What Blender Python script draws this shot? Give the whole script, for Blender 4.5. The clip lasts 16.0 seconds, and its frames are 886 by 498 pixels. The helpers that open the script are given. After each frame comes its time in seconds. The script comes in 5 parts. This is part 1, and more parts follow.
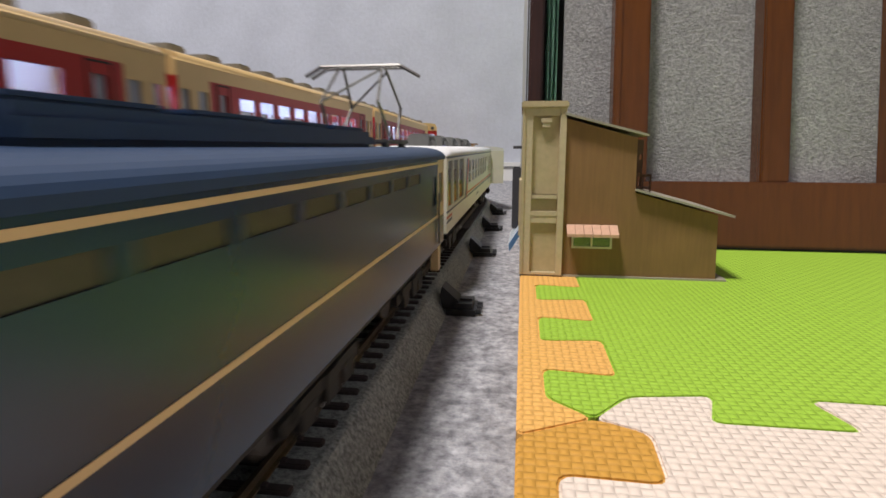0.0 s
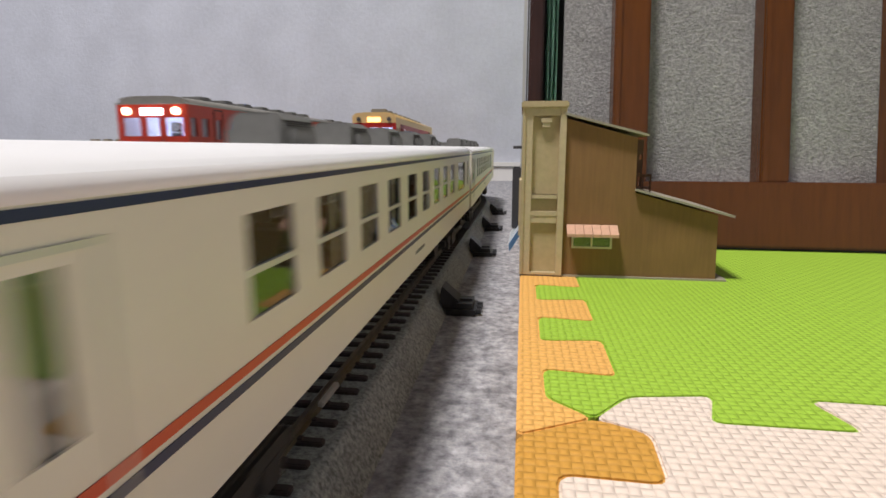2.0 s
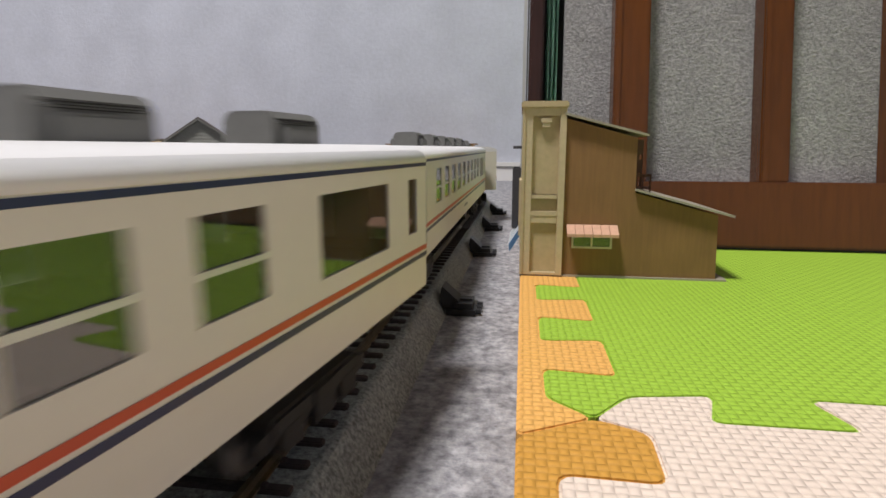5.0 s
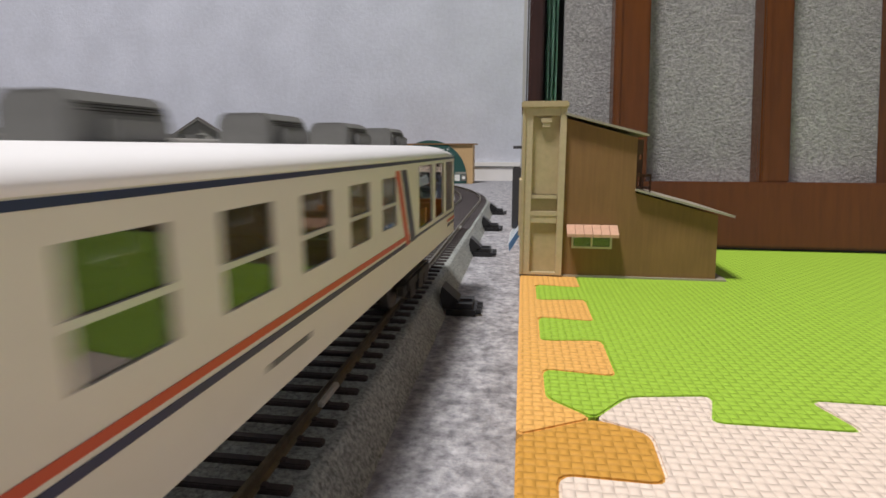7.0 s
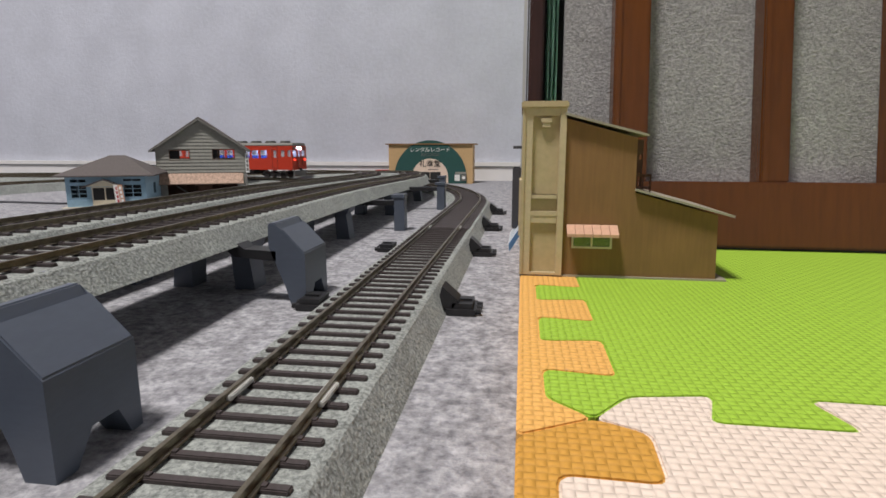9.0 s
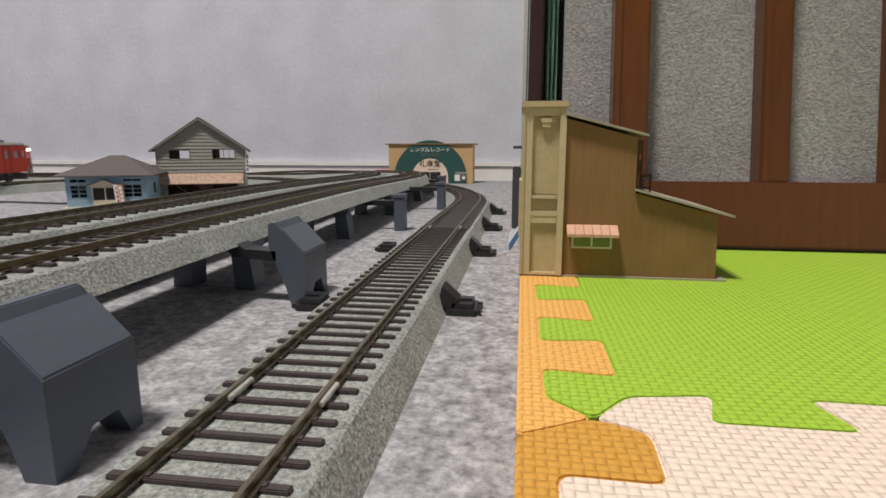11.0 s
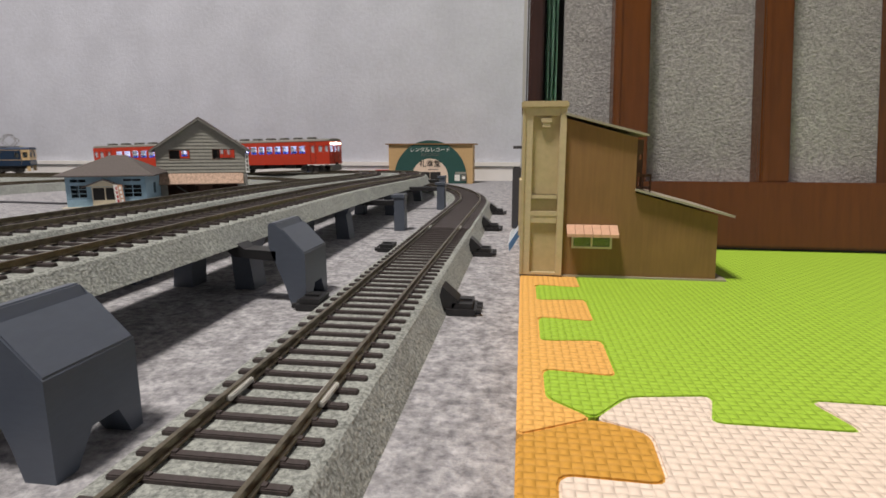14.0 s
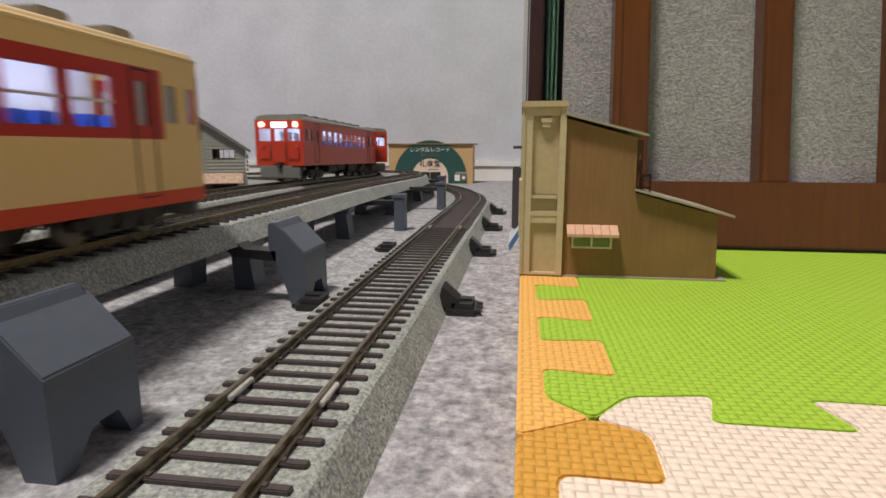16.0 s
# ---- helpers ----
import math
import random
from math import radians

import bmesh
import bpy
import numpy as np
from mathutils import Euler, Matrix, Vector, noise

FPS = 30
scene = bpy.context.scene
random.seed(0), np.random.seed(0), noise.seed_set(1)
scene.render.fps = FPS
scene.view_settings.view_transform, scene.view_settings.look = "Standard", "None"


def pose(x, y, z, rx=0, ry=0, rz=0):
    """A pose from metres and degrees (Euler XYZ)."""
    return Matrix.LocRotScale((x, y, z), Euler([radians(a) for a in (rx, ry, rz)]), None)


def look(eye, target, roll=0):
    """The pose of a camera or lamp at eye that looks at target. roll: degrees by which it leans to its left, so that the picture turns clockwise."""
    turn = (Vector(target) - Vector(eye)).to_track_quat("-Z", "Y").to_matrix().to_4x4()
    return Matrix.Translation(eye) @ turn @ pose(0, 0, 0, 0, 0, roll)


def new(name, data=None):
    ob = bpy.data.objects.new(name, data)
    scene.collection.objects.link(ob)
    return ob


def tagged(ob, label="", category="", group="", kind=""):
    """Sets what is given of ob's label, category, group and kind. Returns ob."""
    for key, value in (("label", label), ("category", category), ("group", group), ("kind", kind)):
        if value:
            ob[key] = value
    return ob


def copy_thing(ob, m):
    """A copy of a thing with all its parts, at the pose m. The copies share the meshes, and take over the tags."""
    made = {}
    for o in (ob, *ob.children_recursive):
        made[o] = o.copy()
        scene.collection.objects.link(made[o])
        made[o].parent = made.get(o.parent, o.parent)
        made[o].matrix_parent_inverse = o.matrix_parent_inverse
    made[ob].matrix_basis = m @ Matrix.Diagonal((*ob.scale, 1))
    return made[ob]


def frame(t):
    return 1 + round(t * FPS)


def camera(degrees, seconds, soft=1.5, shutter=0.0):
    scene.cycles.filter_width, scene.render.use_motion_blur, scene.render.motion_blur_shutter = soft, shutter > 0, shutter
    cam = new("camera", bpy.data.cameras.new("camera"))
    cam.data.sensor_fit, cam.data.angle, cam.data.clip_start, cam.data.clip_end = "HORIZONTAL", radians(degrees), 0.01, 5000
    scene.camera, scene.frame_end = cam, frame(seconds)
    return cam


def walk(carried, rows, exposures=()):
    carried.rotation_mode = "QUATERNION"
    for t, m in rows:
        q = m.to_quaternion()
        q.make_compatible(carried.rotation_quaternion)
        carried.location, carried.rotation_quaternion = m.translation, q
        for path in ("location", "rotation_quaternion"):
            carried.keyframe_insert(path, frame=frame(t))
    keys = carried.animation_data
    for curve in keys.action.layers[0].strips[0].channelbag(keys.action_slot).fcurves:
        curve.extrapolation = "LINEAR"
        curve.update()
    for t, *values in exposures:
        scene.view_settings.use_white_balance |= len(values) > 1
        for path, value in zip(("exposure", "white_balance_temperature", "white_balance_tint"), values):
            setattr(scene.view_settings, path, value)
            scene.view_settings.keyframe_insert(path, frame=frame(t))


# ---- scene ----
cam = camera(77.3, 16.0, soft=1.6, shutter=0.4)
EYE = pose(0, 0, 0.054, 79.6, 0, 8.1)
walk(cam, [(0.0, EYE), (16.0, EYE)], exposures=[(0.0, 0.07, 6400, 10), (1.0, 0.13, 6450, 10), (2.0, 0.07, 6400, 10), (3.5, 0.0, 6350, 10), (9.0, 0.0, 6450, 10), (11.5, 0.0, 6800, 10), (16.0, 0.0, 6900, 10)])

# ---- light ----
world = bpy.data.worlds.new("room_dark")
scene.world = world
world.use_nodes = True
world.node_tree.nodes["Background"].inputs[0].default_value = (0.75, 0.82, 1.0, 1)
world.node_tree.nodes["Background"].inputs[1].default_value = 0.02


def area_lamp(name, at, target, size, power, colour):
    d = bpy.data.lights.new(name, "AREA")
    d.shape, d.size, d.energy, d.color = "DISK", size, power, colour
    ob = new(name, d)
    ob.matrix_world = look(at, target)
    return ob


area_lamp("ceiling_lamp_light", (-0.55, -0.42, 2.27), (-0.55, -0.42, 0), 0.42, 66, (1.0, 0.945, 0.91))


# ---- materials ----
def material(name, colour, rough=0.6, metal=0.0, grain=0.0, scale=400.0, bump=0.0, second=None, alpha=1.0, glow=None,
             glow_strength=0.0, blotch=0.0, blotch_scale=30.0, stretch=(1, 1, 1), spec=0.5, ior=1.5):
    m = bpy.data.materials.new(name)
    m.use_nodes = True
    nt = m.node_tree
    b = nt.nodes["Principled BSDF"]
    b.inputs["Roughness"].default_value = rough
    b.inputs["Metallic"].default_value = metal
    b.inputs["Specular IOR Level"].default_value = spec
    c = (*colour, 1)
    b.inputs["Base Color"].default_value = c
    b.inputs["Alpha"].default_value = alpha
    b.inputs["IOR"].default_value = ior
    if glow:
        b.inputs["Emission Color"].default_value = (*glow, 1)
        b.inputs["Emission Strength"].default_value = glow_strength
    if grain or bump or blotch:
        co = nt.nodes.new("ShaderNodeTexCoord")
        mp = nt.nodes.new("ShaderNodeMapping")
        mp.inputs["Scale"].default_value = stretch
        nt.links.new(co.outputs["Object"], mp.inputs[0])
        n = nt.nodes.new("ShaderNodeTexNoise")
        n.inputs["Scale"].default_value, n.inputs["Detail"].default_value = scale, 4
        n.inputs["Roughness"].default_value = 0.65
        nt.links.new(mp.outputs[0], n.inputs["Vector"])
        r = nt.nodes.new("ShaderNodeMapRange")
        r.inputs["From Min"].default_value, r.inputs["From Max"].default_value = 0.32, 0.68
        nt.links.new(n.outputs["Fac"], r.inputs["Value"])
        lo = second or tuple(v * (1 - grain) for v in colour)
        hi = colour if second else tuple(min(1, v * (1 + grain * 0.6)) for v in colour)
        mix = nt.nodes.new("ShaderNodeMix")
        mix.data_type = "RGBA"
        mix.inputs[6].default_value, mix.inputs[7].default_value = (*lo, 1), (*hi, 1)
        nt.links.new(r.outputs[0], mix.inputs[0])
        out = mix.outputs[2]
        if blotch:
            n2 = nt.nodes.new("ShaderNodeTexNoise")
            n2.inputs["Scale"].default_value, n2.inputs["Detail"].default_value = blotch_scale, 3
            nt.links.new(co.outputs["Object"], n2.inputs["Vector"])
            r2 = nt.nodes.new("ShaderNodeMapRange")
            r2.inputs["From Min"].default_value, r2.inputs["From Max"].default_value = 0.35, 0.65
            r2.inputs["To Min"].default_value, r2.inputs["To Max"].default_value = 1 - blotch, 1 + blotch * 0.5
            nt.links.new(n2.outputs["Fac"], r2.inputs["Value"])
            mul = nt.nodes.new("ShaderNodeMix")
            mul.data_type, mul.blend_type = "RGBA", "MULTIPLY"
            mul.inputs[0].default_value = 1.0
            nt.links.new(out, mul.inputs[6])
            nt.links.new(r2.outputs[0], mul.inputs[7])
            out = mul.outputs[2]
        nt.links.new(out, b.inputs["Base Color"])
        if bump:
            bp = nt.nodes.new("ShaderNodeBump")
            bp.inputs["Strength"].default_value, bp.inputs["Distance"].default_value = 1.0, bump
            nt.links.new(n.outputs["Fac"], bp.inputs["Height"])
            nt.links.new(bp.outputs[0], b.inputs["Normal"])
    return m


M_WALL = material("wallpaper", (0.585, 0.608, 0.685), 0.8, grain=0.05, scale=160, bump=0.0006, blotch=0.07, blotch_scale=14)
M_BASE = material("white_trim", (0.82, 0.81, 0.8), 0.45, grain=0.03, scale=60)
M_CARPET = material("grey_felt_carpet", (0.50, 0.50, 0.525), 0.95, scale=430, second=(0.20, 0.20, 0.22), bump=0.0008, blotch=0.30,
                    blotch_scale=150, spec=0.1)
# Unseen ceiling: dark brown so that less light bounces onto the floor.
M_CEIL = material("unseen_dark_ceiling", (0.22, 0.17, 0.12), 0.8, grain=0.2, scale=12, stretch=(1, 8, 1))
M_BALLAST = material("grey_ballast", (0.50, 0.53, 0.50), 0.9, scale=1150, second=(0.145, 0.16, 0.15), bump=0.0008, blotch=0.12,
                     blotch_scale=60)
M_TIE = material("tie_plastic", (0.055, 0.043, 0.042), 0.65, grain=0.3, scale=900)
M_RAIL = material("nickel_rail", (0.22, 0.19, 0.135), 0.35, metal=0.85, grain=0.35, scale=300)
M_RAILSIDE = material("rail_fastener", (0.06, 0.05, 0.045), 0.6)
M_PIER = material("blue_grey_plastic", (0.085, 0.102, 0.135), 0.40, grain=0.06, scale=300, stretch=(1, 1, 4), bump=0.00003)
M_BLACK = material("black_plastic", (0.018, 0.018, 0.02), 0.4, grain=0.2, scale=400)
def foam(name, colour):
    """Closed-cell foam with a pressed basket weave, about 3 mm by 2 mm."""
    m = material(name, colour, 0.62, grain=0.06, scale=600, spec=0.3)
    nt = m.node_tree
    b = nt.nodes["Principled BSDF"]
    co = nt.nodes.new("ShaderNodeTexCoord")
    mp = nt.nodes.new("ShaderNodeMapping")
    mp.inputs["Scale"].default_value = (1 / 0.00165, 1 / 0.00165, 0)
    mp.inputs["Location"].default_value = (0.3, 0.2, 0.5)
    nt.links.new(co.outputs["Object"], mp.inputs[0])
    sep = nt.nodes.new("ShaderNodeSeparateXYZ")
    nt.links.new(mp.outputs[0], sep.inputs[0])

    def calc(op, a, b=None):
        n = nt.nodes.new("ShaderNodeMath")
        n.operation = op
        for i, v in enumerate((a, b)):
            if v is None:
                continue
            if isinstance(v, (int, float)):
                n.inputs[i].default_value = v
            else:
                nt.links.new(v, n.inputs[i])
        return n.outputs[0]

    def hump(v, power):
        f = calc("ABSOLUTE", calc("SUBTRACT", calc("MULTIPLY", calc("FRACT", v), 2.0), 1.0))
        return calc("SUBTRACT", 1.0, calc("POWER", f, power))

    u, v = sep.outputs[0], sep.outputs[1]
    lying = calc("MULTIPLY", hump(v, 2.2), calc("ADD", 0.65, calc("MULTIPLY", hump(u, 2.0), 0.35)))
    standing = calc("MULTIPLY", hump(u, 2.2), calc("ADD", 0.65, calc("MULTIPLY", hump(v, 2.0), 0.35)))
    chk = nt.nodes.new("ShaderNodeTexChecker")
    chk.inputs["Scale"].default_value = 1.0
    nt.links.new(mp.outputs[0], chk.inputs["Vector"])
    add = nt.nodes.new("ShaderNodeMix")
    add.data_type = "RGBA"
    nt.links.new(chk.outputs["Fac"], add.inputs[0])
    nt.links.new(lying, add.inputs[6])
    nt.links.new(standing, add.inputs[7])
    bp = nt.nodes.new("ShaderNodeBump")
    bp.inputs["Strength"].default_value, bp.inputs["Distance"].default_value = 1.0, 0.00032
    nt.links.new(add.outputs[2], bp.inputs["Height"])
    nt.links.new(bp.outputs[0], b.inputs["Normal"])
    # Shade in the weave grooves, painted into the base colour by height.
    src = b.inputs["Base Color"].links[0].from_socket
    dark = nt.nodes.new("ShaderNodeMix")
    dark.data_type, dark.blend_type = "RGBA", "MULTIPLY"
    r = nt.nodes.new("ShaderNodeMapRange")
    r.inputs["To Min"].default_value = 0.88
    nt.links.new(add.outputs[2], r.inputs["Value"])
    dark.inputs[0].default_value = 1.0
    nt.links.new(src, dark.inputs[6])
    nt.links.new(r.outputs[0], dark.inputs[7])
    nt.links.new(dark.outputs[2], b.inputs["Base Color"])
    return m


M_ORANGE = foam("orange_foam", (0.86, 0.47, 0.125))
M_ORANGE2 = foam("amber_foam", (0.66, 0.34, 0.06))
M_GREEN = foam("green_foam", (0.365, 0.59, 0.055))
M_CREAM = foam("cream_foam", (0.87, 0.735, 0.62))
M_WOOD = material("red_brown_wood", (0.122, 0.040, 0.0085), 0.26, grain=0.16, scale=60, stretch=(6, 6, 0.6), blotch=0.15, blotch_scale=12)
M_DARKWOOD = material("dark_wood", (0.05, 0.018, 0.012), 0.35, grain=0.3, scale=60, stretch=(6, 6, 0.6))
M_FELT = material("grey_tufted_felt", (0.43, 0.425, 0.415), 0.95, scale=760, second=(0.215, 0.215, 0.212), bump=0.0009, blotch=0.1,
                  blotch_scale=40, stretch=(1, 1, 1.25), spec=0.1)
M_GREENCLOTH = material("green_cloth", (0.34, 0.62, 0.47), 0.95, grain=0.4, scale=500, bump=0.001, stretch=(3, 3, 0.5))
M_CARD = material("tan_card", (0.50, 0.41, 0.235), 0.8, grain=0.08, scale=500)
M_CARD2 = material("pale_tan_card", (0.56, 0.47, 0.29), 0.8, grain=0.08, scale=500)
M_BROWN = material("brown_card", (0.255, 0.138, 0.052), 0.75, grain=0.10, scale=200, stretch=(6, 6, 0.4), blotch=0.1, blotch_scale=60)
M_BROWNDARK = material("dark_brown_card", (0.10, 0.05, 0.03), 0.75, grain=0.12, scale=300)
M_ROOFCARD = material("grey_roof_card", (0.34, 0.31, 0.24), 0.8, grain=0.1, scale=400)
M_PINK = material("salmon_card", (0.62, 0.37, 0.25), 0.75, grain=0.1, scale=500)
M_HOUSE = material("grey_clapboard", (0.30, 0.30, 0.265), 0.8, grain=0.1, scale=300)
M_HOUSEDK = material("grey_clapboard_dark", (0.19, 0.185, 0.165), 0.8, grain=0.1, scale=300)
M_SLATE = material("dark_slate_roof", (0.11, 0.095, 0.09), 0.8, grain=0.15, scale=500)
M_COPPER = material("copper_brown_tiles", (0.52, 0.36, 0.27), 0.7, grain=0.35, scale=420, bump=0.0004)
M_BLUE = material("pale_blue_clapboard", (0.27, 0.42, 0.52), 0.75, grain=0.1, scale=400)
M_CREAMTRIM = material("cream_trim", (0.66, 0.60, 0.46), 0.7, grain=0.06, scale=400)
M_DARKIN = material("dark_interior", (0.02, 0.02, 0.02), 0.8)
M_STORE = material("store_tan", (0.60, 0.40, 0.20), 0.75, grain=0.06, scale=300)
M_STOREGREEN = material("store_dark_green", (0.02, 0.085, 0.075), 0.6, grain=0.08, scale=300)
M_STOREPALE = material("store_pale_pink", (0.80, 0.64, 0.52), 0.7, grain=0.05, scale=300)
M_PRINT = material("white_print", (0.82, 0.83, 0.8), 0.7)
M_PRINTDK = material("black_print", (0.02, 0.02, 0.02), 0.7)
M_REDCARD = material("red_card", (0.50, 0.06, 0.06), 0.6)
M_BLUECARD = material("blue_awning", (0.10, 0.22, 0.42), 0.6, grain=0.1, scale=300)
M_GREYLINE = material("grey_cable", (0.06, 0.06, 0.07), 0.6)
# rolling stock paint
M_COACH = material("ivory_coach_paint", (0.74, 0.71, 0.61), 0.38, grain=0.02, scale=300)
M_COACHROOF = material("white_roof_paint", (0.80, 0.795, 0.79), 0.45, grain=0.02, scale=300)
M_NAVY = material("navy_stripe", (0.02, 0.03, 0.085), 0.4)
M_REDSTRIPE = material("red_stripe", (0.55, 0.075, 0.03), 0.4)
M_AC = material("grey_roof_unit", (0.155, 0.155, 0.145), 0.65, grain=0.1, scale=500)
M_LOCO = material("deep_blue_loco", (0.008, 0.028, 0.066), 0.26, grain=0.08, scale=300)
M_LOCOROOF = material("blue_grey_roof", (0.016, 0.042, 0.10), 0.5, grain=0.1, scale=300)
M_LOCOCREAM = material("cream_loco", (0.66, 0.47, 0.24), 0.4, grain=0.04, scale=300)
M_RED = material("vermilion_paint", (0.52, 0.042, 0.016), 0.4, grain=0.03, scale=300)
M_REDBAND = material("red_band_paint", (0.40, 0.018, 0.014), 0.4, grain=0.03, scale=300)
M_DMUCREAM = material("dmu_cream_paint", (0.70, 0.48, 0.21), 0.4, grain=0.03, scale=300)
M_VENT = material("tan_grey_vent", (0.26, 0.235, 0.18), 0.65, grain=0.1, scale=500)
M_DMUROOF = material("dmu_roof_grey", (0.22, 0.21, 0.185), 0.6, grain=0.1, scale=400)
M_GLASS = material("window_glass", (0.03, 0.035, 0.03), 0.03, alpha=0.55, spec=0.7, ior=2.1)
M_GLASSVIEW = material("lounge_glass", (0.04, 0.04, 0.03), 0.03, alpha=0.15, spec=0.6, ior=1.6)
M_LOUVRE = material("louvre_brown", (0.055, 0.048, 0.030), 0.45, grain=0.3, scale=900)
M_LINING = material("pale_lining", (0.66, 0.67, 0.74), 0.7, grain=0.04, scale=300)
M_GLASSLIT = material("clear_window_glass", (0.05, 0.05, 0.06), 0.03, alpha=0.16, spec=0.7)
M_ALU = material("window_aluminium", (0.62, 0.62, 0.58), 0.35, metal=0.3)
M_SEAT = material("brown_seat", (0.22, 0.09, 0.045), 0.8)
M_SEATBLUE = material("blue_seat", (0.015, 0.10, 0.55), 0.7)
M_LIT = material("interior_light", (0.9, 0.92, 1.0), 0.5, glow=(0.82, 0.86, 1.0), glow_strength=11.0)
# Glow stands in for lamplight on the railcar ceiling, which is no lamp.
M_LITCEIL = material("lit_ceiling", (0.85, 0.87, 0.95), 0.6, glow=(0.74, 0.78, 1.0), glow_strength=1.8)
M_HEAD = material("headlight_glow", (1, 0.95, 0.85), 0.3, glow=(1.0, 0.78, 0.50), glow_strength=6.0)
M_SIGN = material("white_sign_glow", (1, 1, 1), 0.3, glow=(0.86, 0.86, 1.0), glow_strength=7.0)
M_SIGNORANGE = material("amber_sign_glow", (1, 0.7, 0.3), 0.3, glow=(1.0, 0.50, 0.15), glow_strength=3.0)
M_TAIL = material("tail_light_glow", (0.8, 0.05, 0.03), 0.3, glow=(1.0, 0.06, 0.03), glow_strength=3.0)
M_METAL = material("dark_metal", (0.16, 0.15, 0.14), 0.4, metal=0.7)
M_UNDER = material("underframe_black", (0.022, 0.02, 0.019), 0.7, grain=0.3, scale=400)
M_DRUMGREEN = material("green_mark", (0.10, 0.34, 0.10), 0.5)


# ---- mesh helpers ----
def part(name, bm, mat, parent=None, label=""):
    me = bpy.data.meshes.new(name)
    bmesh.ops.recalc_face_normals(bm, faces=bm.faces)
    bm.to_mesh(me)
    bm.free()
    me.materials.append(mat)
    ob = new(name, me)
    if parent:
        ob.parent = parent
    if label:
        ob["label"] = label
    return ob


def add_box(bm, x0, x1, y0, y1, z0, z1, m=None):
    vs = [bm.verts.new(v) for v in ((x0, y0, z0), (x1, y0, z0), (x1, y1, z0), (x0, y1, z0),
                                    (x0, y0, z1), (x1, y0, z1), (x1, y1, z1), (x0, y1, z1))]
    if m is not None:
        for v in vs:
            v.co = m @ v.co
    for f in ((0, 3, 2, 1), (4, 5, 6, 7), (0, 1, 5, 4), (1, 2, 6, 5), (2, 3, 7, 6), (3, 0, 4, 7)):
        bm.faces.new([vs[i] for i in f])
    return vs


def box(*a, bevel=0.0, m=None):
    bm = bmesh.new()
    add_box(bm, *a, m=m)
    if bevel:
        bmesh.ops.bevel(bm, geom=bm.edges[:], offset=bevel, segments=2, affect="EDGES")
    return bm


def add_prism(bm, outline, a, b, axis="x"):
    """Extrude a closed outline of (u, v) from a to b along an axis: x -> (y, z), y -> (x, z), z -> (x, y)."""
    def at(u, v, w):
        return {"x": (w, u, v), "y": (u, w, v), "z": (u, v, w)}[axis]
    n = len(outline)
    lo = [bm.verts.new(at(u, v, a)) for u, v in outline]
    hi = [bm.verts.new(at(u, v, b)) for u, v in outline]
    bm.faces.new(lo[::-1])
    bm.faces.new(hi)
    for i in range(n):
        bm.faces.new((lo[i], lo[(i + 1) % n], hi[(i + 1) % n], hi[i]))


def prism(outline, a, b, axis="x", bevel=0.0):
    bm = bmesh.new()
    add_prism(bm, outline, a, b, axis)
    if bevel:
        bmesh.ops.bevel(bm, geom=bm.edges[:], offset=bevel, segments=2, affect="EDGES")
    return bm


def add_holed(bm, u0, u1, v0, v1, holes, w0, w1, axis="x"):
    """A wall in the (u, v) plane, w0 to w1 thick, with rectangular holes (u0, u1, v0, v1)."""
    us = sorted({u0, u1, *[h[0] for h in holes], *[h[1] for h in holes]})
    vs = sorted({v0, v1, *[h[2] for h in holes], *[h[3] for h in holes]})
    def solid(i, j):
        if not (0 <= i < len(us) - 1 and 0 <= j < len(vs) - 1):
            return False
        cu, cv = (us[i] + us[i + 1]) / 2, (vs[j] + vs[j + 1]) / 2
        return not any(h[0] < cu < h[1] and h[2] < cv < h[3] for h in holes)
    def at(u, v, w):
        return {"x": (w, u, v), "y": (u, w, v), "z": (u, v, w)}[axis]
    made = {}
    def vert(i, j, w):
        key = (i, j, w)
        if key not in made:
            made[key] = bm.verts.new(at(us[i], vs[j], w))
        return made[key]
    for i in range(len(us) - 1):
        for j in range(len(vs) - 1):
            if not solid(i, j):
                continue
            for w in (w0, w1):
                bm.faces.new([vert(i, j, w), vert(i + 1, j, w), vert(i + 1, j + 1, w), vert(i, j + 1, w)])
            for (di, dj, p, q) in ((-1, 0, (i, j), (i, j + 1)), (1, 0, (i + 1, j), (i + 1, j + 1)),
                                   (0, -1, (i, j), (i + 1, j)), (0, 1, (i, j + 1), (i + 1, j + 1))):
                if not solid(i + di, j + dj):
                    bm.faces.new([vert(*p, w0), vert(*q, w0), vert(*q, w1), vert(*p, w1)])


def add_tube(bm, a, b, r, n=8):
    a, b = Vector(a), Vector(b)
    q = (b - a).to_track_quat("Z", "Y")
    ring = []
    for end in (a, b):
        ring.append([bm.verts.new(end + q @ Vector((r * math.cos(k * 2 * math.pi / n), r * math.sin(k * 2 * math.pi / n), 0)))
                     for k in range(n)])
    for k in range(n):
        bm.faces.new((ring[0][k], ring[0][(k + 1) % n], ring[1][(k + 1) % n], ring[1][k]))
    bm.faces.new(ring[0][::-1])
    bm.faces.new(ring[1])


def thing(name, label, category, group="", kind="", at=None):
    ob = new(name)
    ob.empty_display_size = 0.02
    if at is not None:
        ob.matrix_basis = at
    return tagged(ob, label, category, group, kind)


# ---- room ----
WALL_Y = 0.925


